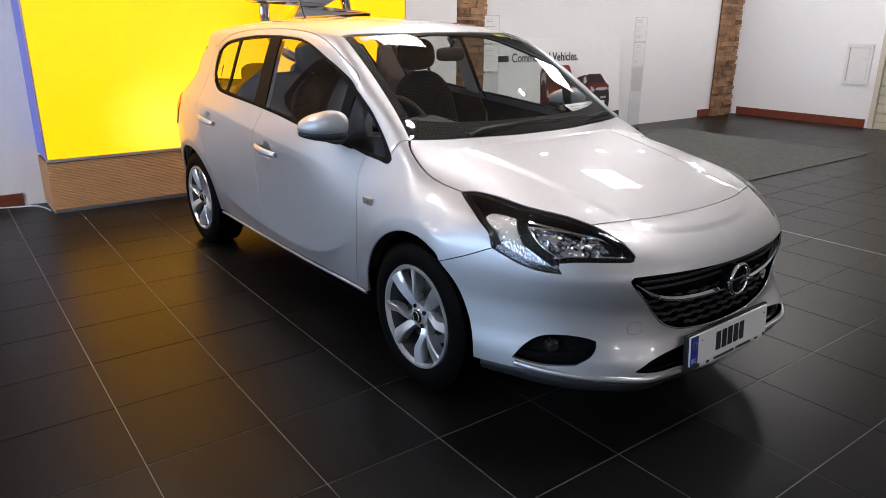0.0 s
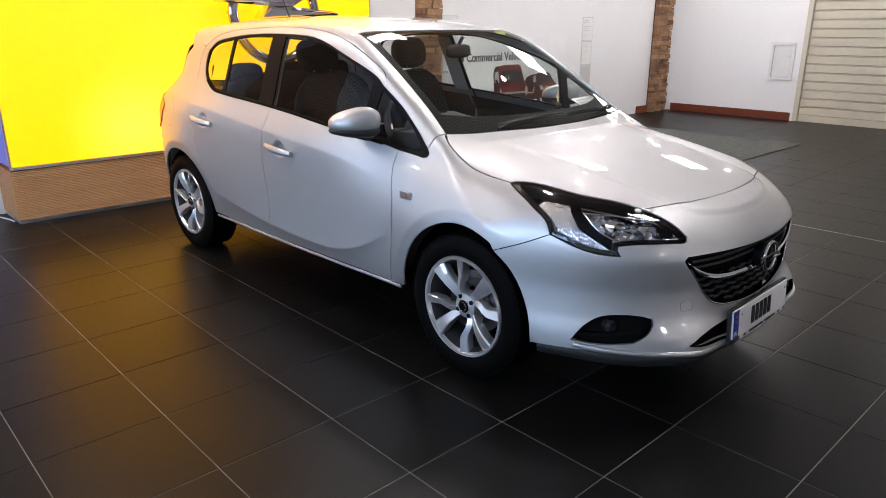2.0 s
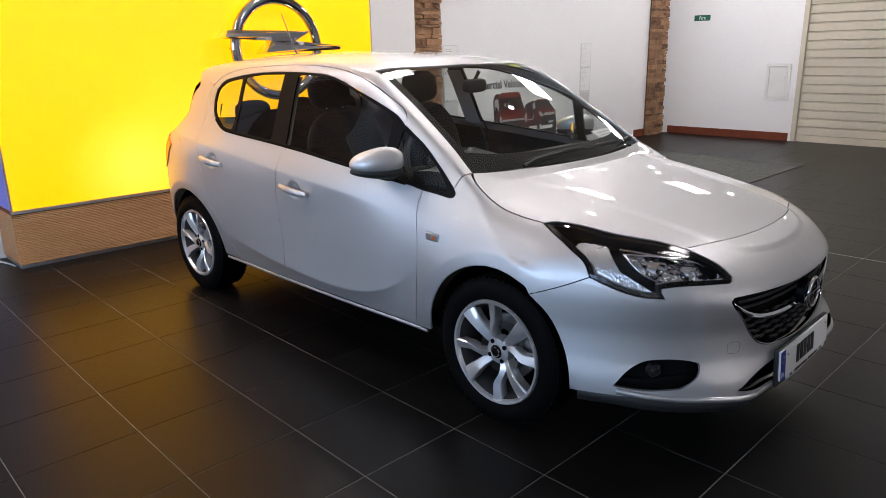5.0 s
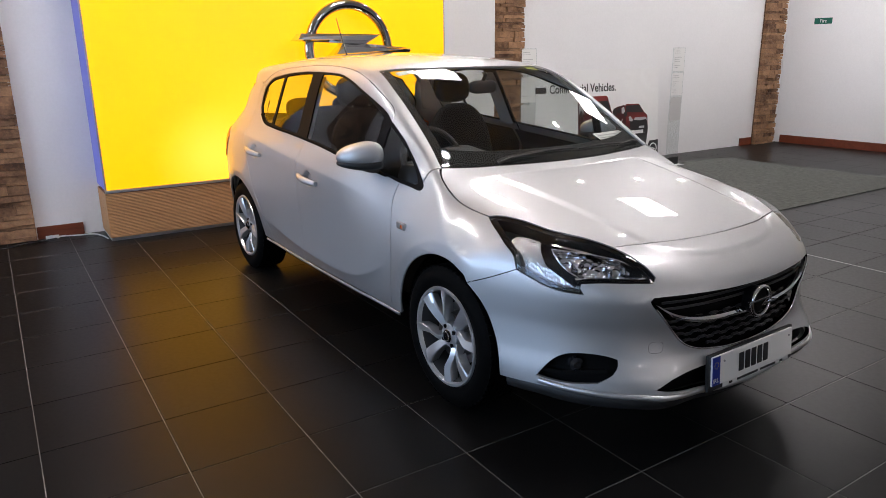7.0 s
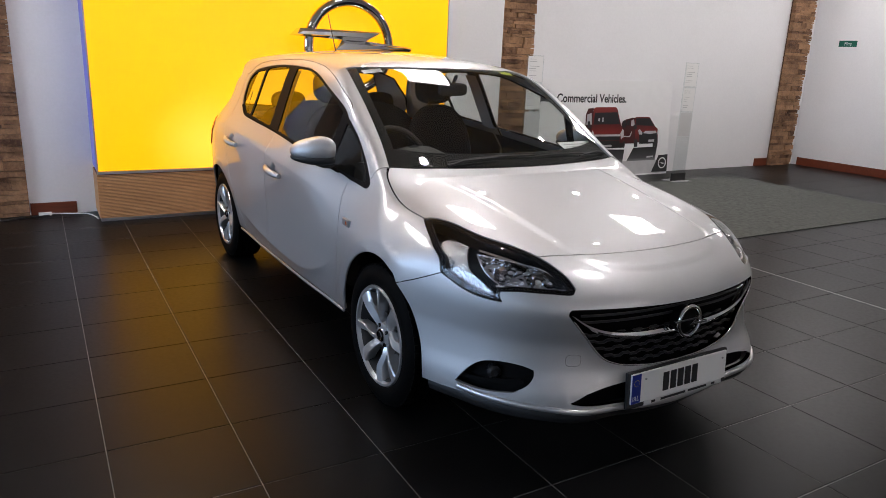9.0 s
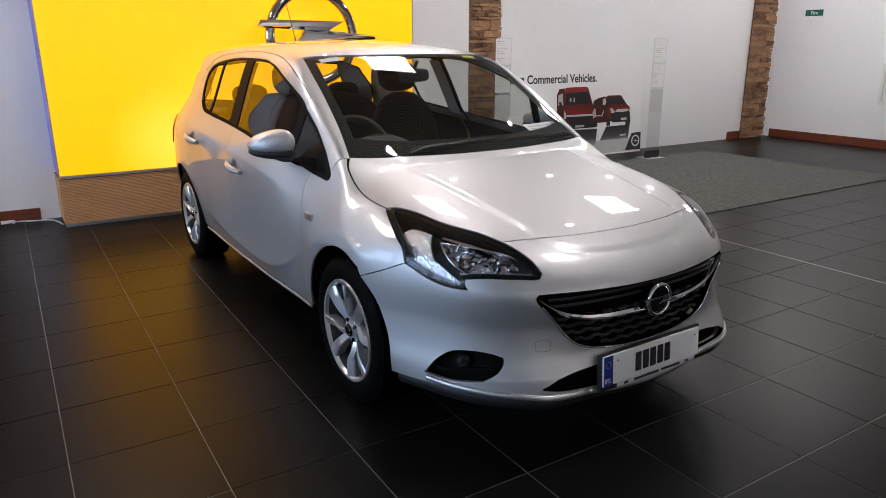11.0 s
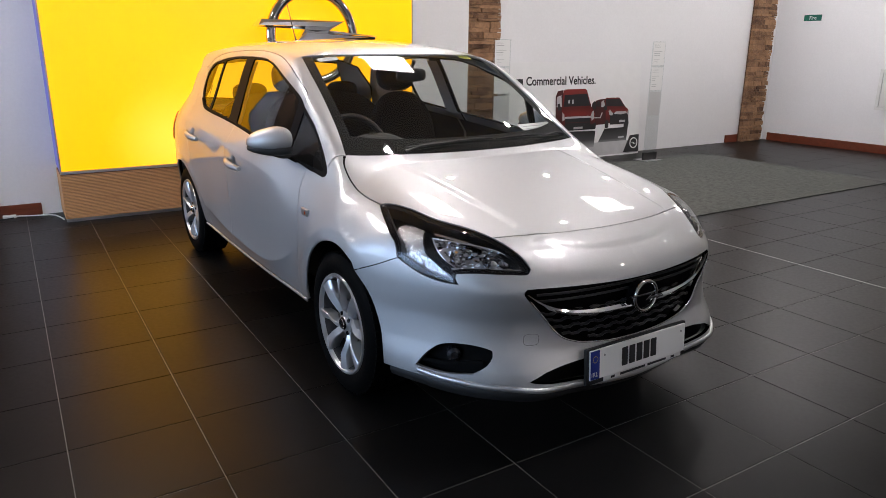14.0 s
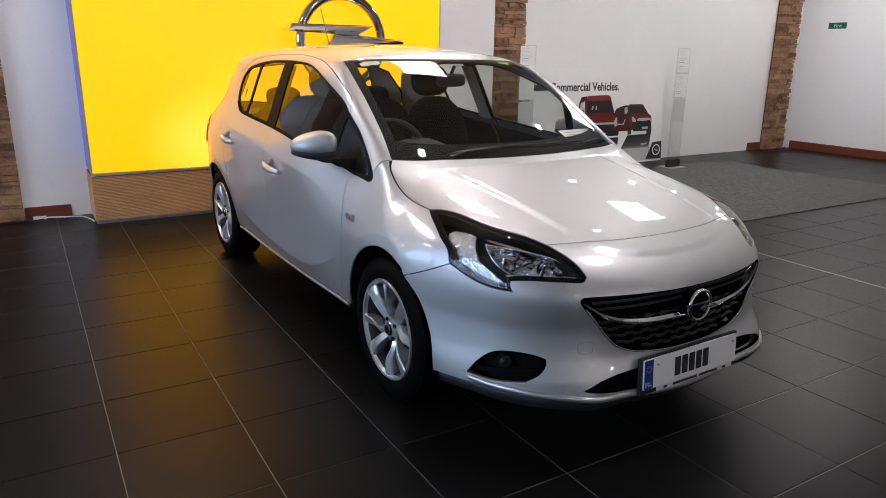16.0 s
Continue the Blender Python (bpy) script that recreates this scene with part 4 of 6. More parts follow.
# nose
GRILLE = [[(0, -0.862, 0.622), (-0.25, -0.846, 0.627), (-0.42, -0.806, 0.631), (-0.487, -0.781, 0.630)], [(-0.487, -0.781, 0.630), (-0.497, -0.775, 0.617), (-0.486, -0.780, 0.595)],
          [(-0.486, -0.780, 0.595), (-0.432, -0.80, 0.527), (-0.36, -0.815, 0.442), (-0.29, -0.83, 0.408), (-0.20, -0.84, 0.392), (0, -0.85, 0.382)]]
GRILLE_LOOP = GRILLE + [[(-x, y, z) for x, y, z in c[::-1]] for c in GRILLE[::-1]]
FOG = [[(-0.772, -0.494, 0.302), (-0.735, -0.532, 0.367), (-0.698, -0.572, 0.402), (-0.647, -0.639, 0.414), (-0.60, -0.69, 0.409), (-0.577, -0.713, 0.400)], [(-0.577, -0.713, 0.400), (-0.583, -0.722, 0.378), (-0.606, -0.722, 0.350), (-0.655, -0.694, 0.312)], [(-0.655, -0.694, 0.312), (-0.717, -0.603, 0.297), (-0.755, -0.531, 0.298), (-0.772, -0.494, 0.302)]]
FOG_FAR = [[(-x, y, z) for x, y, z in c] for c in FOG]
INTAKE = [[(0, -0.86, 0.365), (-0.25, -0.858, 0.345), (-0.38, -0.85, 0.338), (-0.44, -0.845, 0.328)], [(-0.44, -0.845, 0.328), (-0.505, -0.832, 0.298)], [(-0.505, -0.832, 0.298), (-0.43, -0.85, 0.287), (-0.22, -0.86, 0.262), (0, -0.862, 0.250)]]
INTAKE_LOOP = INTAKE + [[(-x, y, z) for x, y, z in c[::-1]] for c in INTAKE[::-1]]
BUMPER_LOW = [(-0.815, -0.345, 0.262), (-0.78, -0.46, 0.266), (-0.73, -0.58, 0.267), (-0.655, -0.69, 0.266), (-0.545, -0.80, 0.264), (-0.43, -0.85, 0.255), (-0.22, -0.86, 0.234), (0, -0.86, 0.222)]
arch_low = [(-0.862, -0.180, 0.600), (-0.845, -0.250, 0.535), (-0.828, -0.305, 0.435), (-0.820, -0.338, 0.335), (-0.815, -0.345, 0.262)]
half_b = [LAMP_INNER[::-1], LAMP_FLOOR[::-1], LAMP_NOTCH[::-1], LAMP_LOW[::-1], BUMPER_SEAM[::-1], arch_low]
far_b = [[(-x, y, z) for x, y, z in c[::-1]] for c in half_b[::-1]]
low_all = BUMPER_LOW + [(-x, y, z) for x, y, z in BUMPER_LOW[-2::-1]]
bumper = part("front_bumper", panel_mesh("front_bumper", [both_sides(HOOD_EDGE)] + half_b + [low_all] + far_b, "ball", M_PAINT, holes=(GRILLE_LOOP, FOG, FOG_FAR, INTAKE_LOOP), fine=0.014, rim=0.008, edge=0.016), None, car, "silver front bumper with grille and intake openings")

# glass and black surrounds
screen_loop = [both_sides(SCREEN_TOP[::-1]), ROOF_SIDE[::-1], [(-0.668, 0.265, 0.98), (-0.50, 0.225, 0.97), (-0.23, 0.175, 0.97), (0, 0.160, 0.97), (0.23, 0.175, 0.97), (0.50, 0.225, 0.97), (0.668, 0.265, 0.98)], [(-x, y, z) for x, y, z in ROOF_SIDE]]
SCREEN_IN = [[(0.512, 1.012, 0), (0.3, 0.958, 0), (0, 0.94, 0), (-0.3, 0.958, 0), (-0.512, 1.012, 0)], [(-0.512, 1.012, 0), (-0.538, 0.84, 0), (-0.566, 0.62, 0), (-0.588, 0.42, 0), (-0.598, 0.368, 0)], [(-0.598, 0.368, 0), (-0.46, 0.312, 0), (-0.23, 0.266, 0), (0, 0.253, 0), (0.23, 0.266, 0), (0.46, 0.312, 0), (0.598, 0.368, 0)], [(0.598, 0.368, 0), (0.588, 0.42, 0), (0.566, 0.62, 0), (0.538, 0.84, 0), (0.512, 1.012, 0)]]
screen = part("windscreen", panel_mesh("windscreen", screen_loop, "top", M_SCREEN, gap=0.003, offset=-0.004, edge=0.0, fine=0.03), None, car, "clear windscreen with a black border")
screen.visible_shadow = False
part("screen_border", panel_mesh("screen_border", screen_loop, "top", M_SURROUND, holes=(SCREEN_IN,), gap=0.001, offset=-0.009, edge=0.0, fine=0.02), None, screen, "black printed border")
DLO = [BELT_F, BELT_R, DLO_BACK, DLO_TOP_F, DLO_FRONT, DLO_TIP, DLO_FOOT]
PANE_F = [side_pts((0.735, 0.955), (0.90, 0.972), (1.25, 1.004), (1.478, 1.020)), side_pts((1.478, 1.020), (1.525, 1.352)), side_pts((1.525, 1.352), (1.40, 1.351), (1.28, 1.342), (1.16, 1.318), (1.03, 1.281), (0.84, 1.222), (0.722, 1.172)), side_pts((0.722, 1.172), (0.735, 0.955))]
PANE_S = [side_pts((0.340, 0.907), (0.50, 0.924), (0.662, 0.944)), side_pts((0.662, 0.944), (0.640, 1.125)), side_pts((0.640, 1.125), (0.50, 1.042), (0.40, 0.965), (0.340, 0.907))]
PANE_R = [side_pts((1.640, 1.032), (1.80, 1.043), (2.00, 1.058)), side_pts((2.00, 1.058), (2.045, 1.335)), side_pts((2.045, 1.335), (1.90, 1.350), (1.672, 1.355)), side_pts((1.672, 1.355), (1.640, 1.032))]
PANE_Q = [side_pts((2.045, 1.062), (2.125, 1.072), (2.21, 1.106), (2.275, 1.150), (2.308, 1.215), (2.308, 1.262), (2.255, 1.300), (2.09, 1.330)), side_pts((2.09, 1.330), (2.045, 1.062))]
surround = pair("window_surround", panel_mesh("window_surround", DLO, "side", M_SURROUND, holes=(PANE_F, PANE_S, PANE_R, PANE_Q), gap=0.0008, hole_gap=0.008, offset=-0.002, edge=0.008, fine=0.02), "satin black window surround")
for nm, pn in (("front_window", PANE_F), ("sail_window", PANE_S), ("rear_window", PANE_R), ("quarter_window", PANE_Q)):
    for w in pair(nm, panel_mesh(nm, pn, "side", M_GLASS, gap=-0.012, offset=-0.006, edge=0.0, fine=0.05)):
        w.visible_shadow = False
# near-black beads sunk in the gaps put in the shade of the panel joints
for jn, cv, how, two in (("bonnet_joint", both_sides(HOOD_EDGE), "ball", False), ("bonnet_joint", HOOD_SIDE, "top", True), ("bumper_joint", BUMPER_SEAM, "side", True), ("door_joint", FRONT_SEAM, "side", True), ("door_joint", B_SEAM, "side", True), ("door_joint", REAR_SEAM, "side", True), ("door_joint", FRAME_SEAM, "side", True), ("pillar_joint", COWL_CORNER, "side", True)):
    strip(jn, cv, how, M_DARK, 0.010, -0.0085, both=two, label="dark bead for the shade in a panel joint", round_=0.004)
strip("belt_trim", BELT_F[1:] + BELT_R[1:5], "side", M_RUBBER, 0.016, 0.001, label="black rubber waist seal")

# ---- the car: tail, underbody and arches ----


def loft(sections, bm=None, closed=True, caps=True):
    """Skins a row of like sections."""
    bm = bm or bmesh.new()
    rings = [[bm.verts.new(p) for p in s] for s in sections]
    n = len(rings[0])
    for a, b in zip(rings, rings[1:]):
        for k in range(n if closed else n - 1):
            bm.faces.new((a[k], a[(k + 1) % n], b[(k + 1) % n], b[k]))
    if caps and closed:
        bm.faces.new(rings[0][::-1])
        bm.faces.new(rings[-1])
    bmesh.ops.recalc_face_normals(bm, faces=bm.faces)
    return bm


def blob(cx, cy, cz, rx, ry, rz, power=2.6, nu=20, nv=12, bm=None, bend=None):
    """A rounded cushion: a squared-off ellipsoid."""
    def sq(c):
        return math.copysign(abs(c) ** (2 / power), c)
    bm = bm or bmesh.new()
    rows = []
    for j in range(nv + 1):
        b = math.pi * (j / nv - 0.5)
        row = []
        for i in range(nu):
            a = 2 * math.pi * i / nu
            p = Vector((cx + rx * sq(math.cos(b)) * sq(math.cos(a)), cy + ry * sq(math.cos(b)) * sq(math.sin(a)), cz + rz * sq(math.sin(b))))
            row.append(bm.verts.new(bend(p) if bend else p))
        rows.append(row)
    for a, b in zip(rows, rows[1:]):
        for k in range(nu):
            bm.faces.new((a[k], a[(k + 1) % nu], b[(k + 1) % nu], b[k]))
    bmesh.ops.remove_doubles(bm, verts=bm.verts, dist=1e-5)
    bmesh.ops.recalc_face_normals(bm, faces=bm.faces)
    return bm


# tail: a lower body and lamps that close the shell behind the rear wheels
def tail():
    """The tailgate and rear bumper, seen from the rear, with a window through the gate."""
    gate = [[(0.0, 0, 1.375), (-0.30, 0, 1.365), (-0.50, 0, 1.33), (-0.62, 0, 1.28)], [(-0.62, 0, 1.28), (-0.725, 0, 1.10), (-0.785, 0, 0.95), (-0.805, 0, 0.75), (-0.81, 0, 0.55), (-0.79, 0, 0.30)], [(-0.79, 0, 0.30), (0, 0, 0.27)]]
    loop = gate + [[(-x, y, z) for x, y, z in c[::-1]] for c in gate[::-1]]
    pane = [[(-0.48, 0, 1.31), (0, 0, 1.345), (0.48, 0, 1.31)], [(0.48, 0, 1.31), (0.58, 0, 1.06)], [(0.58, 0, 1.06), (0, 0, 1.02), (-0.58, 0, 1.06)], [(-0.58, 0, 1.06), (-0.48, 0, 1.31)]]
    part("tailgate", panel_mesh("tailgate", loop, "rear", M_PAINT, holes=(pane,), fine=0.03, edge=0.02), None, car, "silver tailgate")
    w = part("tailgate_window", panel_mesh("tailgate_window", pane, "rear", M_GLASS, gap=-0.004, offset=-0.006, edge=0.0, fine=0.05), None, car, "tinted tailgate glass")
    w.visible_shadow = False


tail()
pair("tail_lamp", panel_mesh("tail_lamp", [side_pts((2.70, 0.925), (2.78, 0.955), (2.90, 0.985), (2.965, 0.98)), side_pts((2.965, 0.98), (2.985, 0.80)), side_pts((2.985, 0.80), (2.88, 0.76), (2.78, 0.80), (2.70, 0.925))], "side", M_AMBER, offset=0.006, edge=0.02, fine=0.02), "red and orange tail lamp")
strip("fuel_flap", [(-0.85, 2.60 + 0.075 * math.cos(a), 0.885 + 0.085 * math.sin(a)) for a in np.linspace(0, 2 * math.pi, 25)[:-1]], "side", M_SEAM, 0.003, -0.0006, closed=True, label="round fuel flap joint", both=False)

under = bmesh.new()
box(-0.50, 0.50, -0.70, 2.95, 0.22, 0.31, 0.02, under)
box(-0.76, 0.76, 0.42, 2.08, 0.275, 0.31, 0.01, under)
part("underbody", under, M_DARK, car, "black underbody")
inner = bmesh.new()
box(-0.72, 0.72, 0.40, 2.15, 0.312, 0.34, 0, inner)
box(-0.55, 0.55, 2.15, 2.95, 0.30, 0.72, 0, inner)
box(-0.50, 0.50, -0.42, 0.30, 0.30, 0.68, 0, inner)
part("inner_structure", inner, M_DARK, car, "dark structure under the panels")


def arch_liner(y0, sgn):
    bm = bmesh.new()
    prof = [(0.358 * math.cos(math.pi * k / 18), 0.305 + 0.358 * math.sin(math.pi * k / 18)) for k in range(19)]
    a = [bm.verts.new((sgn * 0.80, y0 + c, z)) for c, z in prof]
    b = [bm.verts.new((sgn * 0.55, y0 + c, z)) for c, z in prof]
    for k in range(18):
        bm.faces.new((a[k], a[k + 1], b[k + 1], b[k]))
    bm.faces.new(b)
    part("wheel_arch_liner", bm, M_DARK, car, "black wheel arch liner", smooth=40)


for y0 in (0.0, 2.511):
    for sgn in (-1, 1):
        arch_liner(y0, sgn)
for nm, y0, a0, a1 in (("front_arch_lip", 0.0, 4, 124), ("rear_arch_lip", 2.511, 4, 176)):
    strip(nm, wheel_arch(y0, 0.364, a0, a1), "side", M_PAINT, 0.008, -0.004, label="rolled wheel arch edge")
strip("sill_trim", side_pts((0.39, 0.288), (0.9, 0.290), (1.5, 0.288), (2.13, 0.288)), "side", M_PAINT, 0.018, 0.001, label="bright silver line of the sill", round_=0.006)


# inner rim coloured near-black: the shade behind the spokes is put into the colour
M_BARREL = material("shaded_inner_rim", (0.05, 0.05, 0.052), 0.5, 0.3)


# wheels
def wheel(m, front):
    t = part("wheel", lathe([(0.10, -0.06), (0.10, 0.02)], 24), M_STEEL, car, "alloy wheel with black tyre", smooth=40, m=m)
    w = 0.0975
    ty = [(0.208, -w + 0.012), (0.225, -w - 0.002), (0.262, -w - 0.006), (0.290, -w + 0.004), (0.304, -w + 0.018)]
    for g0, g1 in ((-0.062, -0.054), (-0.022, -0.014), (0.014, 0.022), (0.054, 0.062)):
        ty += [(0.3065, g0 - 0.001), (0.3005, g0 + 0.001), (0.3005, g1 - 0.001), (0.3065, g1 + 0.001)]
    ty += [(0.304, w - 0.018), (0.290, w - 0.004), (0.262, w + 0.006), (0.225, w + 0.002), (0.208, w - 0.012)]
    tyre = part("tyre", lathe(ty, 72), M_RUBBER, t, "black rubber tyre", smooth=35)
    blocks = bmesh.new()
    for k in range(60):
        a = 2 * math.pi * k / 60
        for off, wd in ((-0.075, 0.022), (0.075, 0.022)):
            b = box(off - wd / 2, off + wd / 2, -0.010, 0.010, 0.300, 0.3072, 0)
            b.transform(Matrix.Rotation(a, 4, "X"))
            me = bpy.data.meshes.new("tmp")
            b.to_mesh(me)
            b.free()
            blocks.from_mesh(me)
            bpy.data.meshes.remove(me)
    tagged(part("tread", blocks, M_RUBBER, tyre), kind="stuff")
    part("rim_barrel", lathe([(0.218, -w + 0.004), (0.214, -w - 0.004), (0.204, -w - 0.003), (0.198, -w + 0.012)], 64), M_ALLOY, t, "silver rim", smooth=50)
    part("inner_barrel", lathe([(0.198, -w + 0.012), (0.190, -w + 0.035), (0.182, 0.0), (0.186, 0.06), (0.205, 0.09)], 64), M_BARREL, t, "shaded dark inner rim", smooth=50)
    part("brake_disc", lathe([(0.07, 0.0), (0.135, 0.0), (0.135, 0.014), (0.07, 0.014)], 48), M_STEEL, t, "grey brake disc", smooth=30)
    cal = box(-0.030, 0.045, 0.085, 0.150, -0.06, 0.06, 0.010)
    cal.transform(Matrix.Rotation(radians(119), 4, "X"))
    part("brake_caliper", cal, M_STEEL, t, "silver brake caliper", smooth=40)
    part("back_plate", lathe([(0.0005, 0.03), (0.182, 0.03)], 40), M_DARK, t)
    # four broad spokes and four bent ones between them
    for k in range(4):
        for kind, (a_off, w0, w1) in enumerate(((0.0, 0.030, 0.072), (-54.0, 0.023, 0.046))):
            secs = []
            for i in range(13):
                u = i / 12
                r = 0.034 + (0.206 - 0.034) * u
                bend = -4 * u if kind == 0 else -27 * (1 - float(step(0.05, 0.62, u)))
                a = radians(90 * k + a_off + bend)
                wd = w0 + (w1 - w0) * u ** 1.4 + 0.014 * (1 - u) ** 3
                x = -0.060 - 0.034 * math.sin(math.pi * 0.5 * min(u * 1.35, 1.0))
                c, s = math.cos(a), math.sin(a)
                tw = 0.009 * (1 if kind else -1) * (1 - 0.4 * u)
                sec = []
                for du, dx in ((-1, 0.005 + tw), (-0.8, -0.001 + tw * 0.8), (0.0, -0.0015), (0.8, -0.001 - tw * 0.8), (1, 0.005 - tw), (0.9, 0.040), (-0.9, 0.040)):
                    q = du * wd / 2
                    sec.append((x + dx, r * c - q * s, r * s + q * c))
                secs.append(sec)
            part("spoke", loft(secs), M_ALLOY, t, "broad silver spoke" if not kind else "bent silver spoke", smooth=38)
    part("hub", lathe([(0.0005, -0.086), (0.026, -0.085), (0.030, -0.078), (0.052, -0.074), (0.058, -0.060), (0.058, -0.03)], 32), M_ALLOY, t, "silver wheel centre", smooth=40)
    part("hub_cap", lathe([(0.0005, -0.092), (0.024, -0.090), (0.028, -0.084)], 28), M_GLOSSBLK, t, "black hub cap", smooth=40)
    ring = lathe([(0.017, -0.0925), (0.021, -0.0935), (0.022, -0.0905)], 28)
    part("hub_ring", ring, M_CHROME, t, smooth=40)
    for k in range(4):
        a = radians(8 + 90 * k)
        part("wheel_bolt", tube([(-0.05, 0.044 * math.cos(a), 0.044 * math.sin(a)), (-0.080, 0.044 * math.cos(a), 0.044 * math.sin(a))], 0.0095, 8), M_GLOSSBLK, t, "dark wheel bolt")
    return t


first_wheel = wheel(pose(-0.745, 0.0, 0.307, 49, 0, 0), True)
copy_thing(first_wheel, pose(-0.745, 2.511, 0.307, 64, 0, 0))
copy_thing(first_wheel, pose(0.745, 0.0, 0.307, 10, 0, 180))
copy_thing(first_wheel, pose(0.745, 2.511, 0.307, 40, 0, 180))

# ---- lamps ----
LAMP = [LAMP_TOP, LAMP_BACK, LAMP_LOW, LAMP_NOTCH, LAMP_FLOOR, LAMP_INNER]
lamp_poly = outline_of(LAMP, "ball", 0.008)
lens_me = panel_mesh("lens", LAMP, "ball", M_LENS, gap=0.003, offset=0.0, edge=0.0, fine=0.014)


def lamp_loop(d):
    return drawn_in(lamp_poly, d)


def lamp_ring_mesh(name, d0, d1, depth0, depth1, mat):
    """A band inside the lamp, from one inset and depth to another."""
    a, na = lifted(lamp_loop(d0), "ball")
    b, nb = lifted(lamp_loop(d1), "ball")
    a, b = a - na * depth0, b - nb * depth1
    n = len(a)
    me = mesh_from(name, np.concatenate([a, b]), [(i, (i + 1) % n, n + (i + 1) % n, n + i) for i in range(n)], None, mat)
    return me


def uv_of(x, y, z):
    return flat([(x, y, z)], "ball")[0]


BOWL_A, BOWL_B = (-0.600, -0.560, 0.722), (-0.515, -0.640, 0.716)
OUTER = [[(-0.728, -0.285, 0.795), (-0.705, -0.290, 0.803), (-0.672, -0.345, 0.803), (-0.655, -0.385, 0.795)], [(-0.655, -0.385, 0.795), (-0.684, -0.420, 0.765), (-0.700, -0.465, 0.71)], [(-0.700, -0.465, 0.71), (-0.680, -0.575, 0.650), (-0.715, -0.525, 0.648), (-0.755, -0.415, 0.690), (-0.757, -0.340, 0.745), (-0.728, -0.285, 0.795)]]
BROW = [[(-0.640, -0.420, 0.800), (-0.590, -0.490, 0.782), (-0.530, -0.590, 0.758)], [(-0.530, -0.590, 0.758), (-0.535, -0.590, 0.748)], [(-0.535, -0.590, 0.748), (-0.59, -0.50, 0.768), (-0.64, -0.435, 0.785)], [(-0.64, -0.435, 0.785), (-0.640, -0.420, 0.800)]]
MAIN = [[(-0.662, -0.450, 0.775), (-0.585, -0.545, 0.768), (-0.505, -0.640, 0.750), (-0.462, -0.700, 0.715)], [(-0.462, -0.700, 0.715), (-0.465, -0.718, 0.690), (-0.56, -0.668, 0.682), (-0.645, -0.590, 0.680)], [(-0.645, -0.590, 0.680), (-0.676, -0.530, 0.715), (-0.662, -0.450, 0.775)]]


def flute_material():
    """Silvered plastic with fine flutes broken into small cushions."""
    m = material("fluted_reflector", (0.66, 0.67, 0.69), 0.20, 0.85)
    w = node(m, "ShaderNodeTexVoronoi", Scale=1.0)
    link(m, coords(m, (130, 130, 45)), w.inputs["Vector"])
    bump(m, w.outputs["Distance"], 0.55, 0.004)
    return m


def facet_material():
    """Chrome pressed into facets that each catch another part of the room."""
    m = material("faceted_chrome", (0.80, 0.80, 0.82), 0.06, 1.0)
    w = node(m, "ShaderNodeTexVoronoi", Scale=38.0)
    link(m, coords(m, (1, 1, 1.6)), w.inputs["Vector"])
    bump(m, w.outputs["Distance"], 0.8, 0.012)
    return m


M_FLUTE, M_FACET = flute_material(), facet_material()
M_LAMPBLK = material("black_lamp_bezel", (0.003, 0.003, 0.0033), 0.3, spec=0.2)


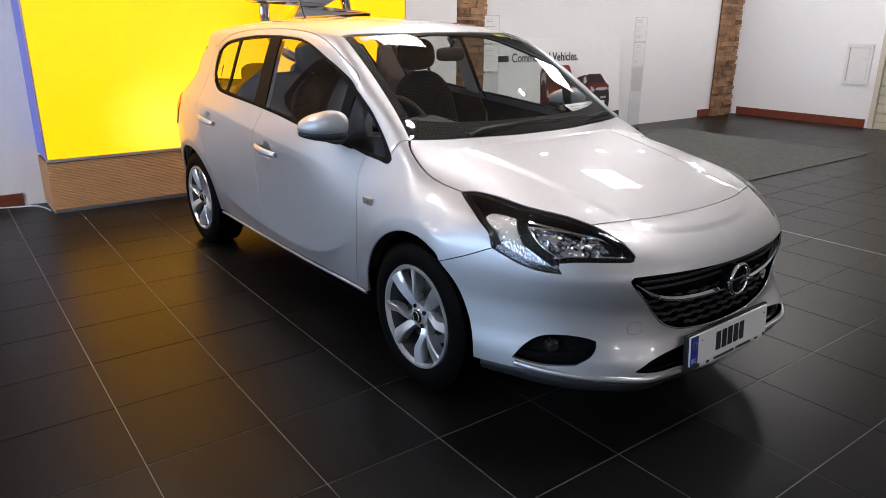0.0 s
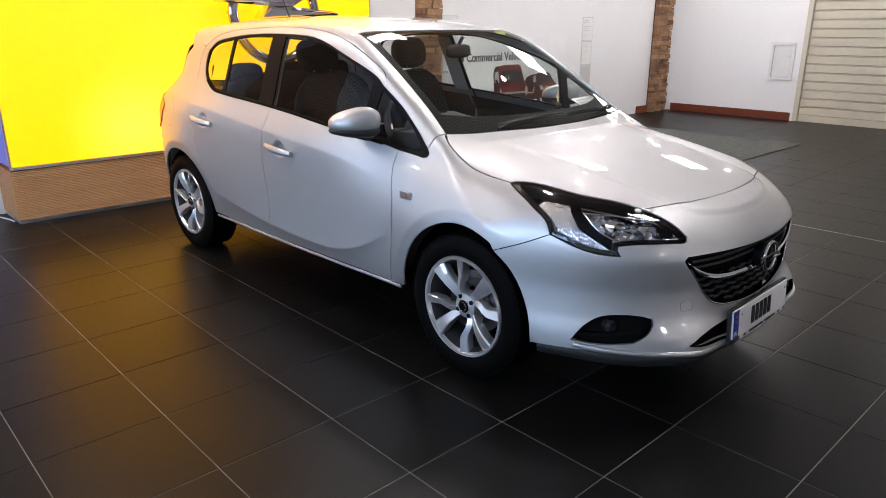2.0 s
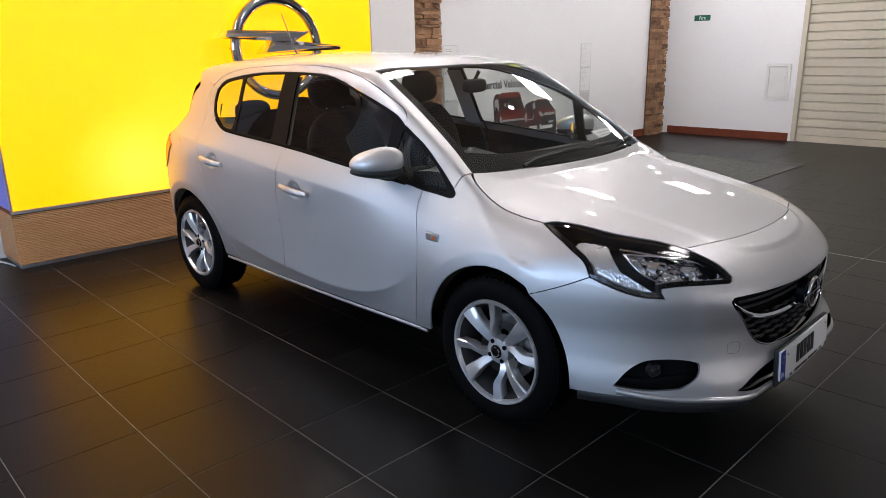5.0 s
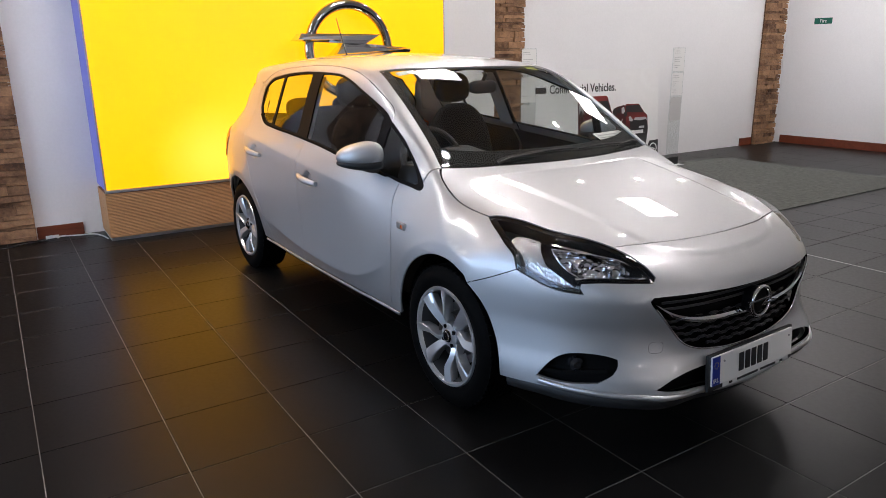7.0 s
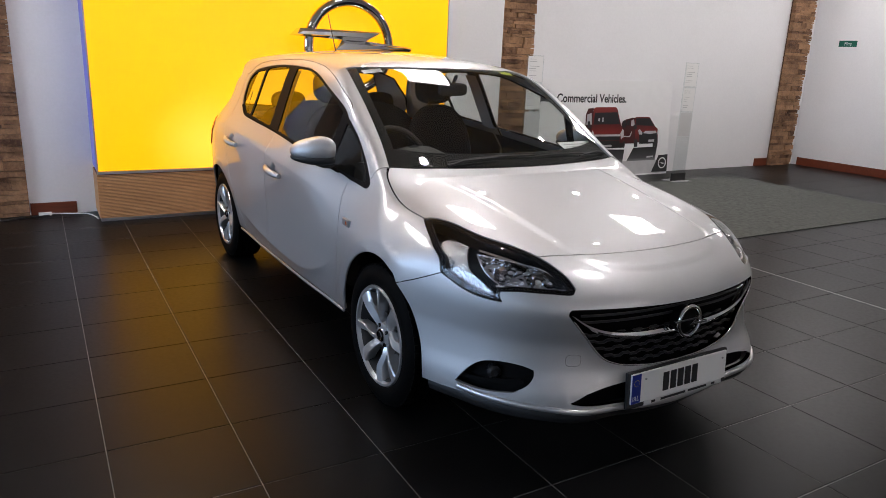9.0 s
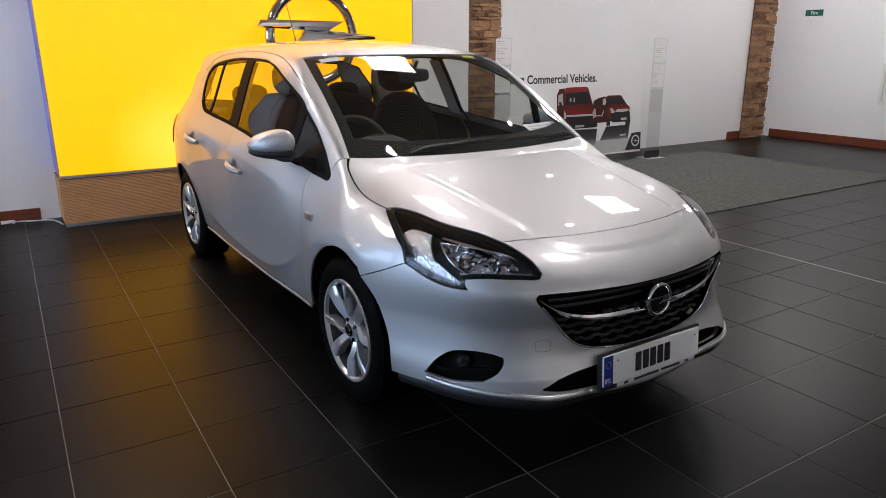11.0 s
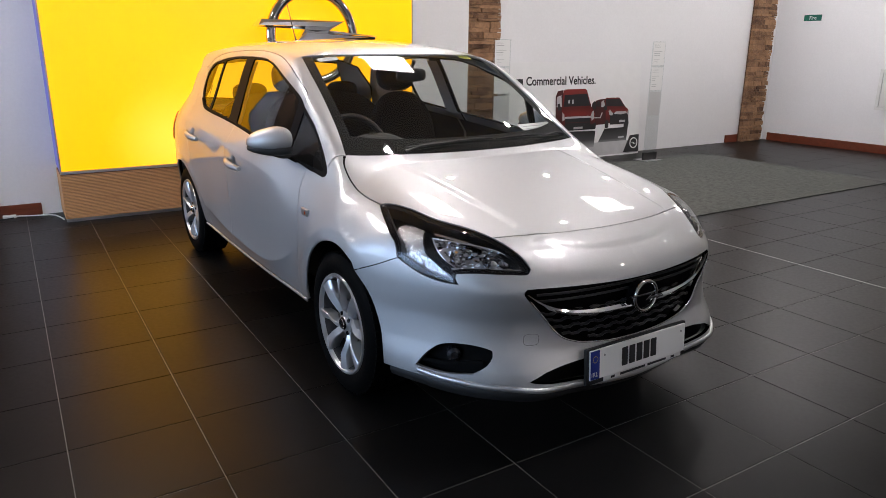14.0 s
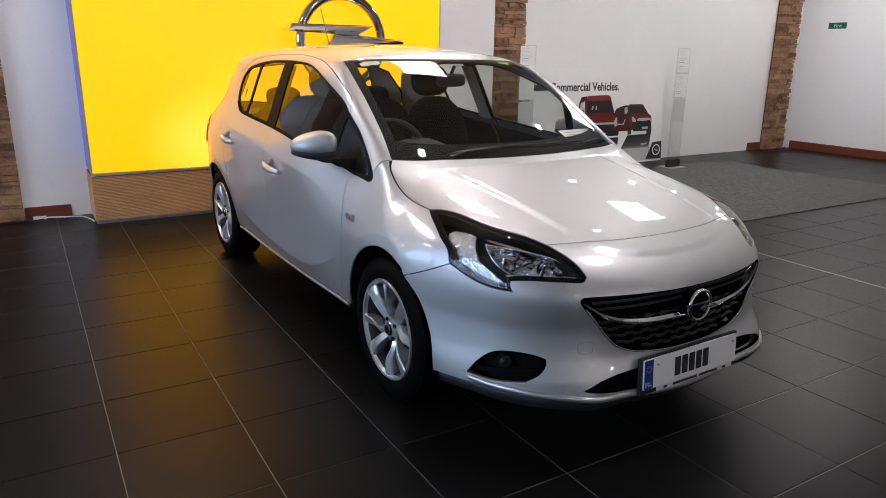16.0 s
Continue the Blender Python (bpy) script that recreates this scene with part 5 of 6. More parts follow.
def lamp_side(flip):
    t = part("headlamp", mirrored(lens_me) if flip else lens_me, None, car, "clear headlamp with black surround and chrome reflectors")
    t.visible_shadow = False

    def add(name, me, label=""):
        part(name, mirrored(me) if flip else me, None, t, label)

    add("bezel", lamp_ring_mesh("bezel", 0.0, 0.014, 0.0035, 0.007, M_GLOSSBLK), "black outer bezel")
    add("inner_bezel", lamp_ring_mesh("inner_bezel", 0.014, 0.016, 0.007, 0.055, M_LAMPBLK))
    add("housing", panel_mesh("housing", LAMP, "ball", M_LAMPBLK, gap=0.010, offset=-0.060, edge=0.0, fine=0.02), "black lamp housing")
    add("indicator_reflector", panel_mesh("indicator_reflector", OUTER, "ball", M_FLUTE, gap=0.0, offset=-0.030, edge=0.02, fine=0.008), "fluted silver reflector")
    add("daylight_strip", panel_mesh("daylight_strip", BROW, "ball", M_REFL, gap=0.0, offset=-0.028, edge=0.02, fine=0.01), "silver light strip")
    add("main_reflector", panel_mesh("main_reflector", MAIN, "ball", M_FACET, gap=0.0, offset=-0.055, edge=-0.028, fine=0.012), "chrome main reflector")
    low = on_shape([(-0.655, -0.585, 0.681), (-0.610, -0.632, 0.684), (-0.517, -0.702, 0.683), (-0.456, -0.735, 0.684)], "ball")
    edge = tube([(-x if flip else x, y + 0.016, z - 0.006) for x, y, z in curve_through(low, 0.01)], 0.0045, 8)
    part("chrome_edge", edge, M_CHROME, t, "chrome lower edge", smooth=60)
    q, n = lifted(outline_of(MAIN, "ball", 0.008), "ball")
    ring = [tuple(p) for p in q - n * 0.024]
    part("reflector_rim", tube([(-x if flip else x, y, z) for x, y, z in ring + ring[:1]], 0.0028, 6), M_CHROME, t, "thin chrome reflector rim", smooth=60)
    for c, r, nm in ((BOWL_A, 0.036, "dipped_beam"), (BOWL_B, 0.032, "main_beam")):
        q, n = lifted(np.array([uv_of(*c)]), "ball")
        o, d = Vector(q[0]), Vector(n[0])
        fwd = Vector((-0.12, -1, 0.02)).normalized()
        base = o - d * 0.052
        bm = lathe([(0.008, 0.030), (0.020, 0.022), (0.031, 0.006), (r, -0.018), (r + 0.003, -0.018), (r + 0.003, 0.02)], 28, axis="y")
        mat = fwd.to_track_quat("-Y", "Z").to_matrix().to_4x4()
        bm.transform(Matrix.Translation(base) @ mat)
        if flip:
            bm.transform(Matrix.Diagonal((-1, 1, 1, 1)))
            bmesh.ops.reverse_faces(bm, faces=bm.faces)
        b = part(nm, bm, M_REFL, t, "chrome reflector bowl", smooth=50)
        bulb = blob(0, 0, 0, 0.009, 0.018, 0.009, 2)
        bulb.transform(Matrix.Translation(base + fwd * 0.004) @ mat)
        if flip:
            bulb.transform(Matrix.Diagonal((-1, 1, 1, 1)))
        part("bulb", bulb, M_CHROME if nm == "dipped_beam" else M_WHITEPL, b, smooth=180)


lamp_side(False)
lamp_side(True)

# ---- grille, intakes, plate ----
M_FOG = material("dark_fog_lamp_glass", (0.05, 0.05, 0.055), 0.06, 0.6)
def under_panel(name, loops, mat, depth, label, fine=0.02):
    return part(name, panel_mesh(name, loops, "ball", mat, gap=-0.006, offset=-depth, edge=0.0, fine=fine), None, car, label)


grille = under_panel("grille", GRILLE_LOOP, M_MATTBLK, 0.040, "black grille mesh with chrome bar")
nose_y = lambda x, z: float(nose_at(np.array(abs(x)), np.array(z)))
grille_low = spline([-0.49, -0.43, -0.36, -0.29, -0.20, 0, 0.20, 0.29, 0.36, 0.43, 0.49], [0.60, 0.527, 0.444, 0.41, 0.394, 0.384, 0.394, 0.41, 0.444, 0.527, 0.60])
for r in range(5):
    z0 = 0.402 + r * 0.030
    xs = [x for x in np.arange(-0.45, 0.4501, 0.005) if grille_low(x) < z0 - 0.006]
    if len(xs) > 6:
        pts = []
        for x in xs:
            ph = (x / 0.075 + 0.5 * (r % 2)) % 1.0
            dz = 0.007 * (float(step(0.0, 0.15, ph)) - float(step(0.5, 0.65, ph)))
            z = z0 + dz
            pts.append((x, nose_y(x, z) + 0.022, z))
        part("grille_slat", tube(pts, 0.0055, 6), M_BLACK, grille, "wavy black grille slat", smooth=60)
for z0 in (0.575, 0.600):
    pts = [(x, nose_y(x, z0) + 0.026, z0) for x in np.arange(-0.44, 0.4401, 0.04)]
    part("grille_slat", tube(pts, 0.005, 6), M_BLACK, grille, smooth=60)


def chrome_bar():
    secs = []
    for x in np.linspace(-0.485, 0.485, 49):
        u = abs(x) / 0.485
        z = 0.512 + 0.012 * u ** 2 + 0.085 * u ** 5
        h = 0.013 * (1 - 0.55 * u ** 3)
        y = nose_y(x, z) - 0.004 + 0.006 * u
        secs.append([(x, y + 0.020, z + h), (x, y + 0.004, z + h * 0.8), (x, y, z), (x, y + 0.006, z - h * 0.9), (x, y + 0.020, z - h)])
    part("chrome_bar", loft(secs), M_CHROME, grille, "chrome grille bar", smooth=40)
    ring = bmesh.new()
    n, sec = 48, 10
    rr = []
    for i in range(n):
        a = 2 * math.pi * i / n
        rr.append([ring.verts.new(((0.057 + 0.0075 * math.cos(b)) * math.cos(a), -0.885 + 0.008 * math.sin(b), 0.548 + (0.057 + 0.0075 * math.cos(b)) * math.sin(a))) for b in (2 * math.pi * k / sec for k in range(sec))])
    for i in range(n):
        for k in range(sec):
            ring.faces.new((rr[i][k], rr[(i + 1) % n][k], rr[(i + 1) % n][(k + 1) % sec], rr[i][(k + 1) % sec]))
    bmesh.ops.recalc_face_normals(ring, faces=ring.faces)
    em = part("emblem", ring, M_CHROME, grille, "round chrome emblem ring", smooth=180)
    part("emblem_back", lathe([(0.0005, -0.872), (0.054, -0.872), (0.054, -0.84)], 32, axis="y"), M_LAMPBLK, em, m=Matrix.Translation((0, 0, 0.548)))
    bar = prism([(-0.088, 0.008), (0.020, 0.008), (-0.012, -0.012), (0.088, -0.012), (0.086, -0.004), (0.014, -0.002), (0.045, 0.017), (-0.088, 0.015)][::-1], 0.012, bevel=0.0015)
    part("emblem_bar", bar, M_CHROME, em, m=Matrix.Translation((0, -0.897, 0.547)), smooth=40)


chrome_bar()
part("grille_trim", tube([(x, nose_y(x, float(grille_low(x))) - 0.001, float(grille_low(x)) + 0.001) for x in np.linspace(-0.478, 0.478, 70)], 0.004, 8), M_CHROME, grille, "thin chrome lower edge", smooth=60)
under_panel("lower_intake", INTAKE_LOOP, M_MATTBLK, 0.035, "black lower air intake")
for f in (FOG, FOG_FAR):
    fg = under_panel("fog_recess", f, M_MATTBLK, 0.045, "black fog lamp recess", 0.012)
    sg = 1 if f is FOG else -1
    part("fog_lamp", lathe([(0.0005, -0.002), (0.014, -0.004), (0.020, 0.0), (0.026, 0.004), (0.027, 0.03)], 24, axis="y"), M_FOG, fg, "small round fog lamp", smooth=40, m=Matrix.Translation((-0.672 * sg, -0.608, 0.362)) @ pose(0, 0, 0, 0, 0, -25 * sg))
    part("fog_blade", loft([[(-0.760 * sg, -0.470 - 0.004, 0.318), (-0.760 * sg, -0.47, 0.330), (-0.755 * sg, -0.455, 0.324)], [(-0.70 * sg, -0.575, 0.318), (-0.70 * sg, -0.57, 0.333), (-0.692 * sg, -0.55, 0.325)], [(-0.60 * sg, -0.69, 0.338), (-0.60 * sg, -0.685, 0.352), (-0.592 * sg, -0.66, 0.345)]]), M_MATTBLK, fg, smooth=40)
LIP = [(-0.760, -0.505, 0.288), (-0.73, -0.58, 0.280), (-0.655, -0.69, 0.277), (-0.545, -0.80, 0.275), (-0.43, -0.85, 0.266), (-0.22, -0.86, 0.243), (0, -0.86, 0.230), (0.22, -0.86, 0.243), (0.43, -0.85, 0.266), (0.545, -0.80, 0.275), (0.655, -0.69, 0.277), (0.73, -0.58, 0.280), (0.760, -0.505, 0.288)]
strip("splitter", LIP, "ball", M_ALLOY, 0.022, 0.004, both=False, label="bright silver splitter edge", round_=0.007)
DAM = [(-0.80, -0.37, 0.245)] + [(x * 0.985, y + 0.015, z - 0.035) for x, y, z in LIP] + [(0.80, -0.37, 0.245)]
strip("air_dam", DAM, "ball", M_BLACK, 0.055, -0.018, both=False, label="black air dam")
strip("washer_flap", [(-0.460 + 0.035 * math.copysign(abs(math.cos(a)) ** 0.6, math.cos(a)), -0.78, 0.440 + 0.020 * math.copysign(abs(math.sin(a)) ** 0.6, math.sin(a))) for a in np.linspace(0, 2 * math.pi, 33)[:-1]], "ball", M_SEAM, 0.0022, -0.0004, closed=True, label="towing eye cover joint", both=False)


def number_plate():
    t = part("number_plate", box(-0.26, 0.26, 0.0, 0.008, -0.057, 0.057, 0.003), M_PLATE, car, "white show plate with a blue band", m=pose(-0.002, -0.885, 0.324, -4, 0, 0))
    part("plate_holder", box(-0.272, 0.272, 0.008, 0.022, -0.078, 0.063, 0.004), M_BLACK, t, "black plate holder")
    part("blue_band", box(-0.259, -0.215, -0.0015, 0.0, -0.055, 0.055), M_PLATEBLUE, t)
    lettering("IRL", 0.026, M_PAPER, Matrix.Translation((-0.2565, -0.0016, -0.045)), t, depth=0.0004)
    for k in range(12):
        a = 2 * math.pi * k / 12
        part("star_dot", tube([(-0.237 + 0.012 * math.cos(a), -0.0015, 0.022 + 0.012 * math.sin(a)), (-0.237 + 0.012 * math.cos(a), -0.0022, 0.022 + 0.012 * math.sin(a))], 0.0016, 6), M_STARS, t)
    for k in range(5):
        x = -0.098 + k * 0.0395
        part("plate_bar", box(x, x + 0.030, -0.0022, 0.0, -0.036, 0.036, 0.002), M_INK, t, "black plate bar")
    foot = part("dealer_strip", box(-0.185, 0.245, 0.004, 0.0115, -0.077, -0.060, 0.002), M_PAPER, t, "white dealer strip")
    for x0, x1 in ((-0.15, -0.13), (-0.10, 0.035), (0.05, 0.155), (0.185, 0.205)):
        part("print_bar", box(x0, x1, 0.0030, 0.0045, -0.073, -0.064), M_INK, foot)
    for x in (-0.19, 0.235):
        part("screw", tube([(x, -0.003, 0.03), (x, 0.0, 0.03)], 0.004, 8), M_GREYINK, t)


M_STARS = material("yellow_star_print", (0.75, 0.55, 0.05), 0.4)
number_plate()

# ---- mirrors, handles, badges, wipers, aerial ----
def mirror_bend(p):
    # the shell tapers outwards and its back rounds to the front
    u = (-p.x - 0.895) / 0.09
    h = 1 - 0.42 * max(0.0, (u + 1) / 2) ** 1.6
    return Vector((p.x, p.y + 0.055 * u, 0.950 + (p.z - 0.950) * h + 0.010 * max(0.0, u)))


cap = blob(-0.890, 0.620, 1.022, 0.088, 0.070, 0.066, 2.5, 28, 16, bend=mirror_bend)
low_cap = blob(-0.890, 0.622, 0.975, 0.086, 0.069, 0.032, 2.6, 28, 12, bend=mirror_bend)
foot = loft([[(-0.79, 0.60, 0.925), (-0.79, 0.69, 0.93), (-0.79, 0.69, 0.95), (-0.79, 0.60, 0.945)], [(-0.84, 0.60, 0.925), (-0.84, 0.68, 0.93), (-0.84, 0.68, 0.965), (-0.84, 0.61, 0.96)], [(-0.88, 0.62, 0.94), (-0.88, 0.68, 0.945), (-0.88, 0.68, 0.985), (-0.88, 0.63, 0.98)]])
bmesh.ops.bevel(foot, geom=list(foot.edges), offset=0.006, segments=2, affect="EDGES")
glass_m = box(-0.92, -0.82, 0.660, 0.664, 0.965, 1.03, 0.004)
for flip in (False, True):
    bms = [b.copy() for b in (cap, low_cap, foot, glass_m)]
    if flip:
        for b in bms:
            b.transform(Matrix.Diagonal((-1, 1, 1, 1)))
            bmesh.ops.reverse_faces(b, faces=b.faces)
            # the passenger's mirror is folded back along the window
            b.transform(Matrix.Translation((0.80, 0.76, 0)) @ Matrix.Rotation(radians(62), 4, "Z") @ Matrix.Translation((-0.80, -0.66, 0)))
    mt = part("door_mirror", bms[0], M_PAINT, car, "silver door mirror, folded in" if flip else "silver door mirror with a dark grey lower shell", smooth=180)
    part("lower_shell", bms[1], M_DASH, mt, "dark grey lower shell", smooth=180)
    part("mirror_foot", bms[2], M_BLACK, mt, "black mirror foot", smooth=40)
    part("mirror_glass", bms[3], M_CHROME, mt)


def handle(y0, z0, y1, z1):
    pts, rad = [], []
    for k in range(9):
        u = k / 8
        y, z = y0 + (y1 - y0) * u, z0 + (z1 - z0) * u
        s = float(side_plain(np.array(y), np.array(z)))
        pts.append((-(s + 0.030 * math.sin(math.pi * (0.12 + 0.76 * u))), y, z + 0.002))
        rad.append(0.0135 + 0.005 * math.sin(math.pi * u))
    bm = tube(pts, rad, 12)
    return bm


for y0, z0, y1, z1 in ((1.185, 0.793, 1.420, 0.812), (2.015, 0.862, 2.238, 0.886)):
    for flip in (False, True):
        bm = handle(y0, z0, y1, z1)
        if flip:
            bm.transform(Matrix.Diagonal((-1, 1, 1, 1)))
            bmesh.ops.reverse_faces(bm, faces=bm.faces)
        part("door_handle", bm, M_PAINT, car, "silver door handle", smooth=60)
for flip in (1, -1):
    bd = part("wing_badge", box(-0.007, 0.007, -0.034, 0.034, -0.016, 0.016, 0.004), M_ALLOY, car, "small chrome wing badge with an orange lens", m=Matrix.Translation((-0.841 * flip, 0.338, 0.724)) @ pose(0, 0, 0, 2, -6 * flip, 0))
    part("lens", box(-0.0085, 0.0085, -0.016, -0.004, -0.008, 0.008, 0.002), M_AMBER, bd, "orange lens")

pts_ant = [(0.0, 2.47, 1.45), (0.0, 2.51, 1.51), (0.0, 2.63, 1.73)]
an = part("aerial", tube([pts_ant[0], (0, 2.485, 1.475), pts_ant[1], pts_ant[2]], [0.010, 0.006, 0.004, 0.003], 8), M_BLACK, car, "black roof aerial", smooth=60)
part("aerial_foot", blob(0, 2.46, 1.455, 0.022, 0.045, 0.014, 2.2), M_BLACK, an, smooth=180)


def wiper(p0, p1, p2, p3):
    """p0: pivot, p1: joint to the blade, p2-p3: the blade's ends, as places across and along."""
    def on(s, y, up):
        return (s, y, float(deck_at(np.array(abs(s)), np.array(y))) + up)
    arm = part("wiper", tube([on(*p0, 0.0), on(p0[0] * 0.7 + p1[0] * 0.3, p0[1] * 0.7 + p1[1] * 0.3, 0.014), on(*p1, 0.012)], [0.009, 0.005, 0.0035], 8), M_BLACK, car, "black windscreen wiper", smooth=50)
    part("wiper_blade", tube([on(p2[0] + (p3[0] - p2[0]) * k / 10, p2[1] + (p3[1] - p2[1]) * k / 10, 0.005) for k in range(11)], [0.003] + [0.005] * 9 + [0.003], 6), M_BLACK, arm, smooth=50)


wiper((-0.40, 0.208), (-0.12, 0.207), (-0.39, 0.222), (0.10, 0.218))
wiper((0.62, 0.285), (0.40, 0.222), (0.12, 0.212), (0.56, 0.264))

# ---- inside the car ----
def lining():
    me = panel_mesh("headlining", [[(0.53, 1.02, 0), (0, 0.93, 0), (-0.53, 1.02, 0)], [(-0.53, 1.02, 0), (-0.50, 1.6, 0), (-0.52, 2.3, 0), (-0.50, 2.70, 0)], [(-0.50, 2.70, 0), (0, 2.78, 0), (0.50, 2.70, 0)], [(0.50, 2.70, 0), (0.52, 2.3, 0), (0.50, 1.6, 0), (0.53, 1.02, 0)]], "top", M_LINING, gap=0.0, offset=-0.028, edge=0.0, fine=0.05)
    part("headlining", me, None, car, "pale grey headlining")


lining()
for nm, cv in (("door_lining", [BELT_F, side_pts((1.478, 1.003), (1.46, 0.32)), side_pts((1.46, 0.32), (0.46, 0.32)), side_pts((0.46, 0.32), (0.455, 0.896))]), ("door_lining", [BELT_R, side_pts((2.336, 1.212), (2.2, 0.7)), side_pts((2.2, 0.7), (1.95, 0.32)), side_pts((1.95, 0.32), (1.46, 0.32)), side_pts((1.46, 0.32), (1.478, 1.003))])):
    pair(nm, panel_mesh(nm, cv, "side", M_DASH, gap=0.012, offset=-0.05, edge=0.0, fine=0.05), "dark grey door lining")
pair("pillar_trim", panel_mesh("pillar_trim", [side_pts((1.485, 1.0), (1.62, 1.02)), side_pts((1.62, 1.02), (1.66, 1.36)), side_pts((1.66, 1.36), (1.535, 1.36)), side_pts((1.535, 1.36), (1.485, 1.0))], "side", M_LINING, gap=0.0, offset=-0.03, edge=0.0, fine=0.04))

pair("pillar_trim", panel_mesh("pillar_trim", [side_pts((2.34, 1.03), (2.64, 1.06)), side_pts((2.64, 1.06), (2.50, 1.29)), side_pts((2.50, 1.29), (2.37, 1.275)), side_pts((2.37, 1.275), (2.34, 1.03))], "side", M_LINING, gap=0.0, offset=-0.035, edge=0.0, fine=0.04), "pale grey rear pillar trim")


def dash():
    secs = []
    for x in np.linspace(-0.66, 0.66, 31):
        hump = 0.070 * math.exp(-((x + 0.34) / 0.16) ** 4)
        yb = 0.26 + 0.16 * x * x
        secs.append([(x, yb, 0.945), (x, yb + 0.12, 0.955), (x, 0.52, 0.955 + hump * 0.6), (x, 0.62, 0.945 + hump), (x, 0.66, 0.90 + hump * 0.7), (x, 0.67, 0.80), (x, 0.62, 0.62), (x, 0.40, 0.58)])
    d = part("dashboard", loft(secs), M_DASH, car, "dark grey dashboard with an instrument hood", smooth=50)
    slip = part("paper_slip", box(-0.125, 0.125, -0.055, 0.055, 0, 0.001, 0), M_PAPER, d, "printed paper propped on the dashboard", m=pose(0.510, 0.352, 1.018, 27, 0, 9))
    for k, (x0, x1) in enumerate(((-0.10, 0.06), (-0.10, 0.10), (-0.10, 0.02))):
        part("print_line", box(x0, x1, 0.028 - k * 0.022, 0.033 - k * 0.022, 0.001, 0.0014), M_GREYINK, slip)
    return d


dash()


def steering():
    m = Matrix.Translation((-0.36, 0.80, 0.915)) @ pose(0, 0, 0, -24, 0, 0)
    bm = bmesh.new()
    n, sec = 40, 10
    rr = []
    for i in range(n):
        a = 2 * math.pi * i / n
        rr.append([bm.verts.new(((0.180 + 0.016 * math.cos(b)) * math.cos(a), 0.016 * math.sin(b), (0.180 + 0.016 * math.cos(b)) * math.sin(a))) for b in (2 * math.pi * k / sec for k in range(sec))])
    for i in range(n):
        for k in range(sec):
            bm.faces.new((rr[i][k], rr[(i + 1) % n][k], rr[(i + 1) % n][(k + 1) % sec], rr[i][(k + 1) % sec]))
    bmesh.ops.recalc_face_normals(bm, faces=bm.faces)
    t = part("steering_wheel", bm, M_BLACK, car, "black steering wheel", smooth=180, m=m)
    part("airbag_pad", blob(0, -0.005, -0.01, 0.075, 0.03, 0.065, 2.6), M_DASH, t, smooth=180)
    for a in (0, 180, 270):
        c, s = math.cos(radians(a)), math.sin(radians(a))
        part("wheel_spoke", tube([(0.05 * c, 0, 0.05 * s - 0.01), (0.175 * c, 0, 0.175 * s)], [0.022, 0.014], 8), M_DASH, t, smooth=60)
    part("steering_column", tube([(0, -0.02, 0), (0, -0.22, -0.02)], 0.04, 12), M_DASH, t)


steering()


def seat(x, y, name="front_seat"):
    t = part(name, blob(0, 0, 0, 0.245, 0.27, 0.10, 3.2), M_SEAT, car, "charcoal cloth front seat with head restraint", smooth=180, m=Matrix.Translation((x, y, 0.56)))
    back = blob(0, 0, 0, 0.235, 0.075, 0.31, 3.0, 24, 16)
    for v in back.verts:
        k = 1 - 0.22 * max(0.0, v.co.z / 0.31) ** 2
        v.co.x *= k
    back.transform(Matrix.Translation((0, 0.33, 0.29)) @ Matrix.Rotation(radians(-14), 4, "X"))
    b = part("backrest", back, M_SEAT, t, smooth=180)
    head = blob(0, 0, 0, 0.135, 0.055, 0.098, 2.8, 24, 14)
    head.transform(Matrix.Translation((0, 0.445, 0.690)) @ Matrix.Rotation(radians(-10), 4, "X"))
    part("head_restraint", head, M_SEAT, b, smooth=180)
    for dx in (-0.055, 0.055):
        part("restraint_post", tube([(dx, 0.40, 0.60), (dx, 0.435, 0.66)], 0.006, 8), M_CHROME, b)
    return t


seat(-0.355, 1.21)
seat(0.355, 1.21)
rear = part("rear_seat", blob(0, 2.05, 0.55, 0.62, 0.26, 0.11, 3.4), M_SEAT, car, "charcoal cloth rear bench", smooth=180)
rb = blob(0, 0, 0, 0.62, 0.08, 0.33, 3.6, 28, 16)
rb.transform(Matrix.Translation((0, 2.36, 0.80)) @ Matrix.Rotation(radians(-18), 4, "X"))
part("rear_backrest", rb, M_SEAT, rear, smooth=180)
for x in (-0.36, 0.0, 0.36):
    hd = blob(x, 2.50, 1.105, 0.125, 0.05, 0.075, 2.8)
    part("head_restraint", hd, M_SEAT, rear, smooth=180)
part("parcel_shelf", box(-0.60, 0.60, 2.48, 2.92, 0.98, 1.0, 0.005), M_DASH, car, "dark parcel shelf")
rv = part("rear_view_mirror", blob(0, 0, 0, 0.098, 0.02, 0.036, 3.6), M_BLACK, car, "black interior mirror", smooth=180, m=Matrix.Translation((0.025, 0.88, 1.285)) @ pose(0, 0, 0, 0, 0, 6))
part("mirror_stem", tube([(0, 0.0, 0.03), (0, -0.03, 0.075)], 0.01, 8), M_BLACK, rv)


def sticker(x0, x1, y0, y1, mat, label):
    part("screen_sticker", panel_mesh("screen_sticker", [[(x0, y0, 0), (x1, y0, 0)], [(x1, y0, 0), (x1, y1, 0)], [(x1, y1, 0), (x0, y1, 0)], [(x0, y1, 0), (x0, y0, 0)]], "top", mat, gap=0.0, offset=-0.007, edge=0.0, fine=0.03), None, screen, label)


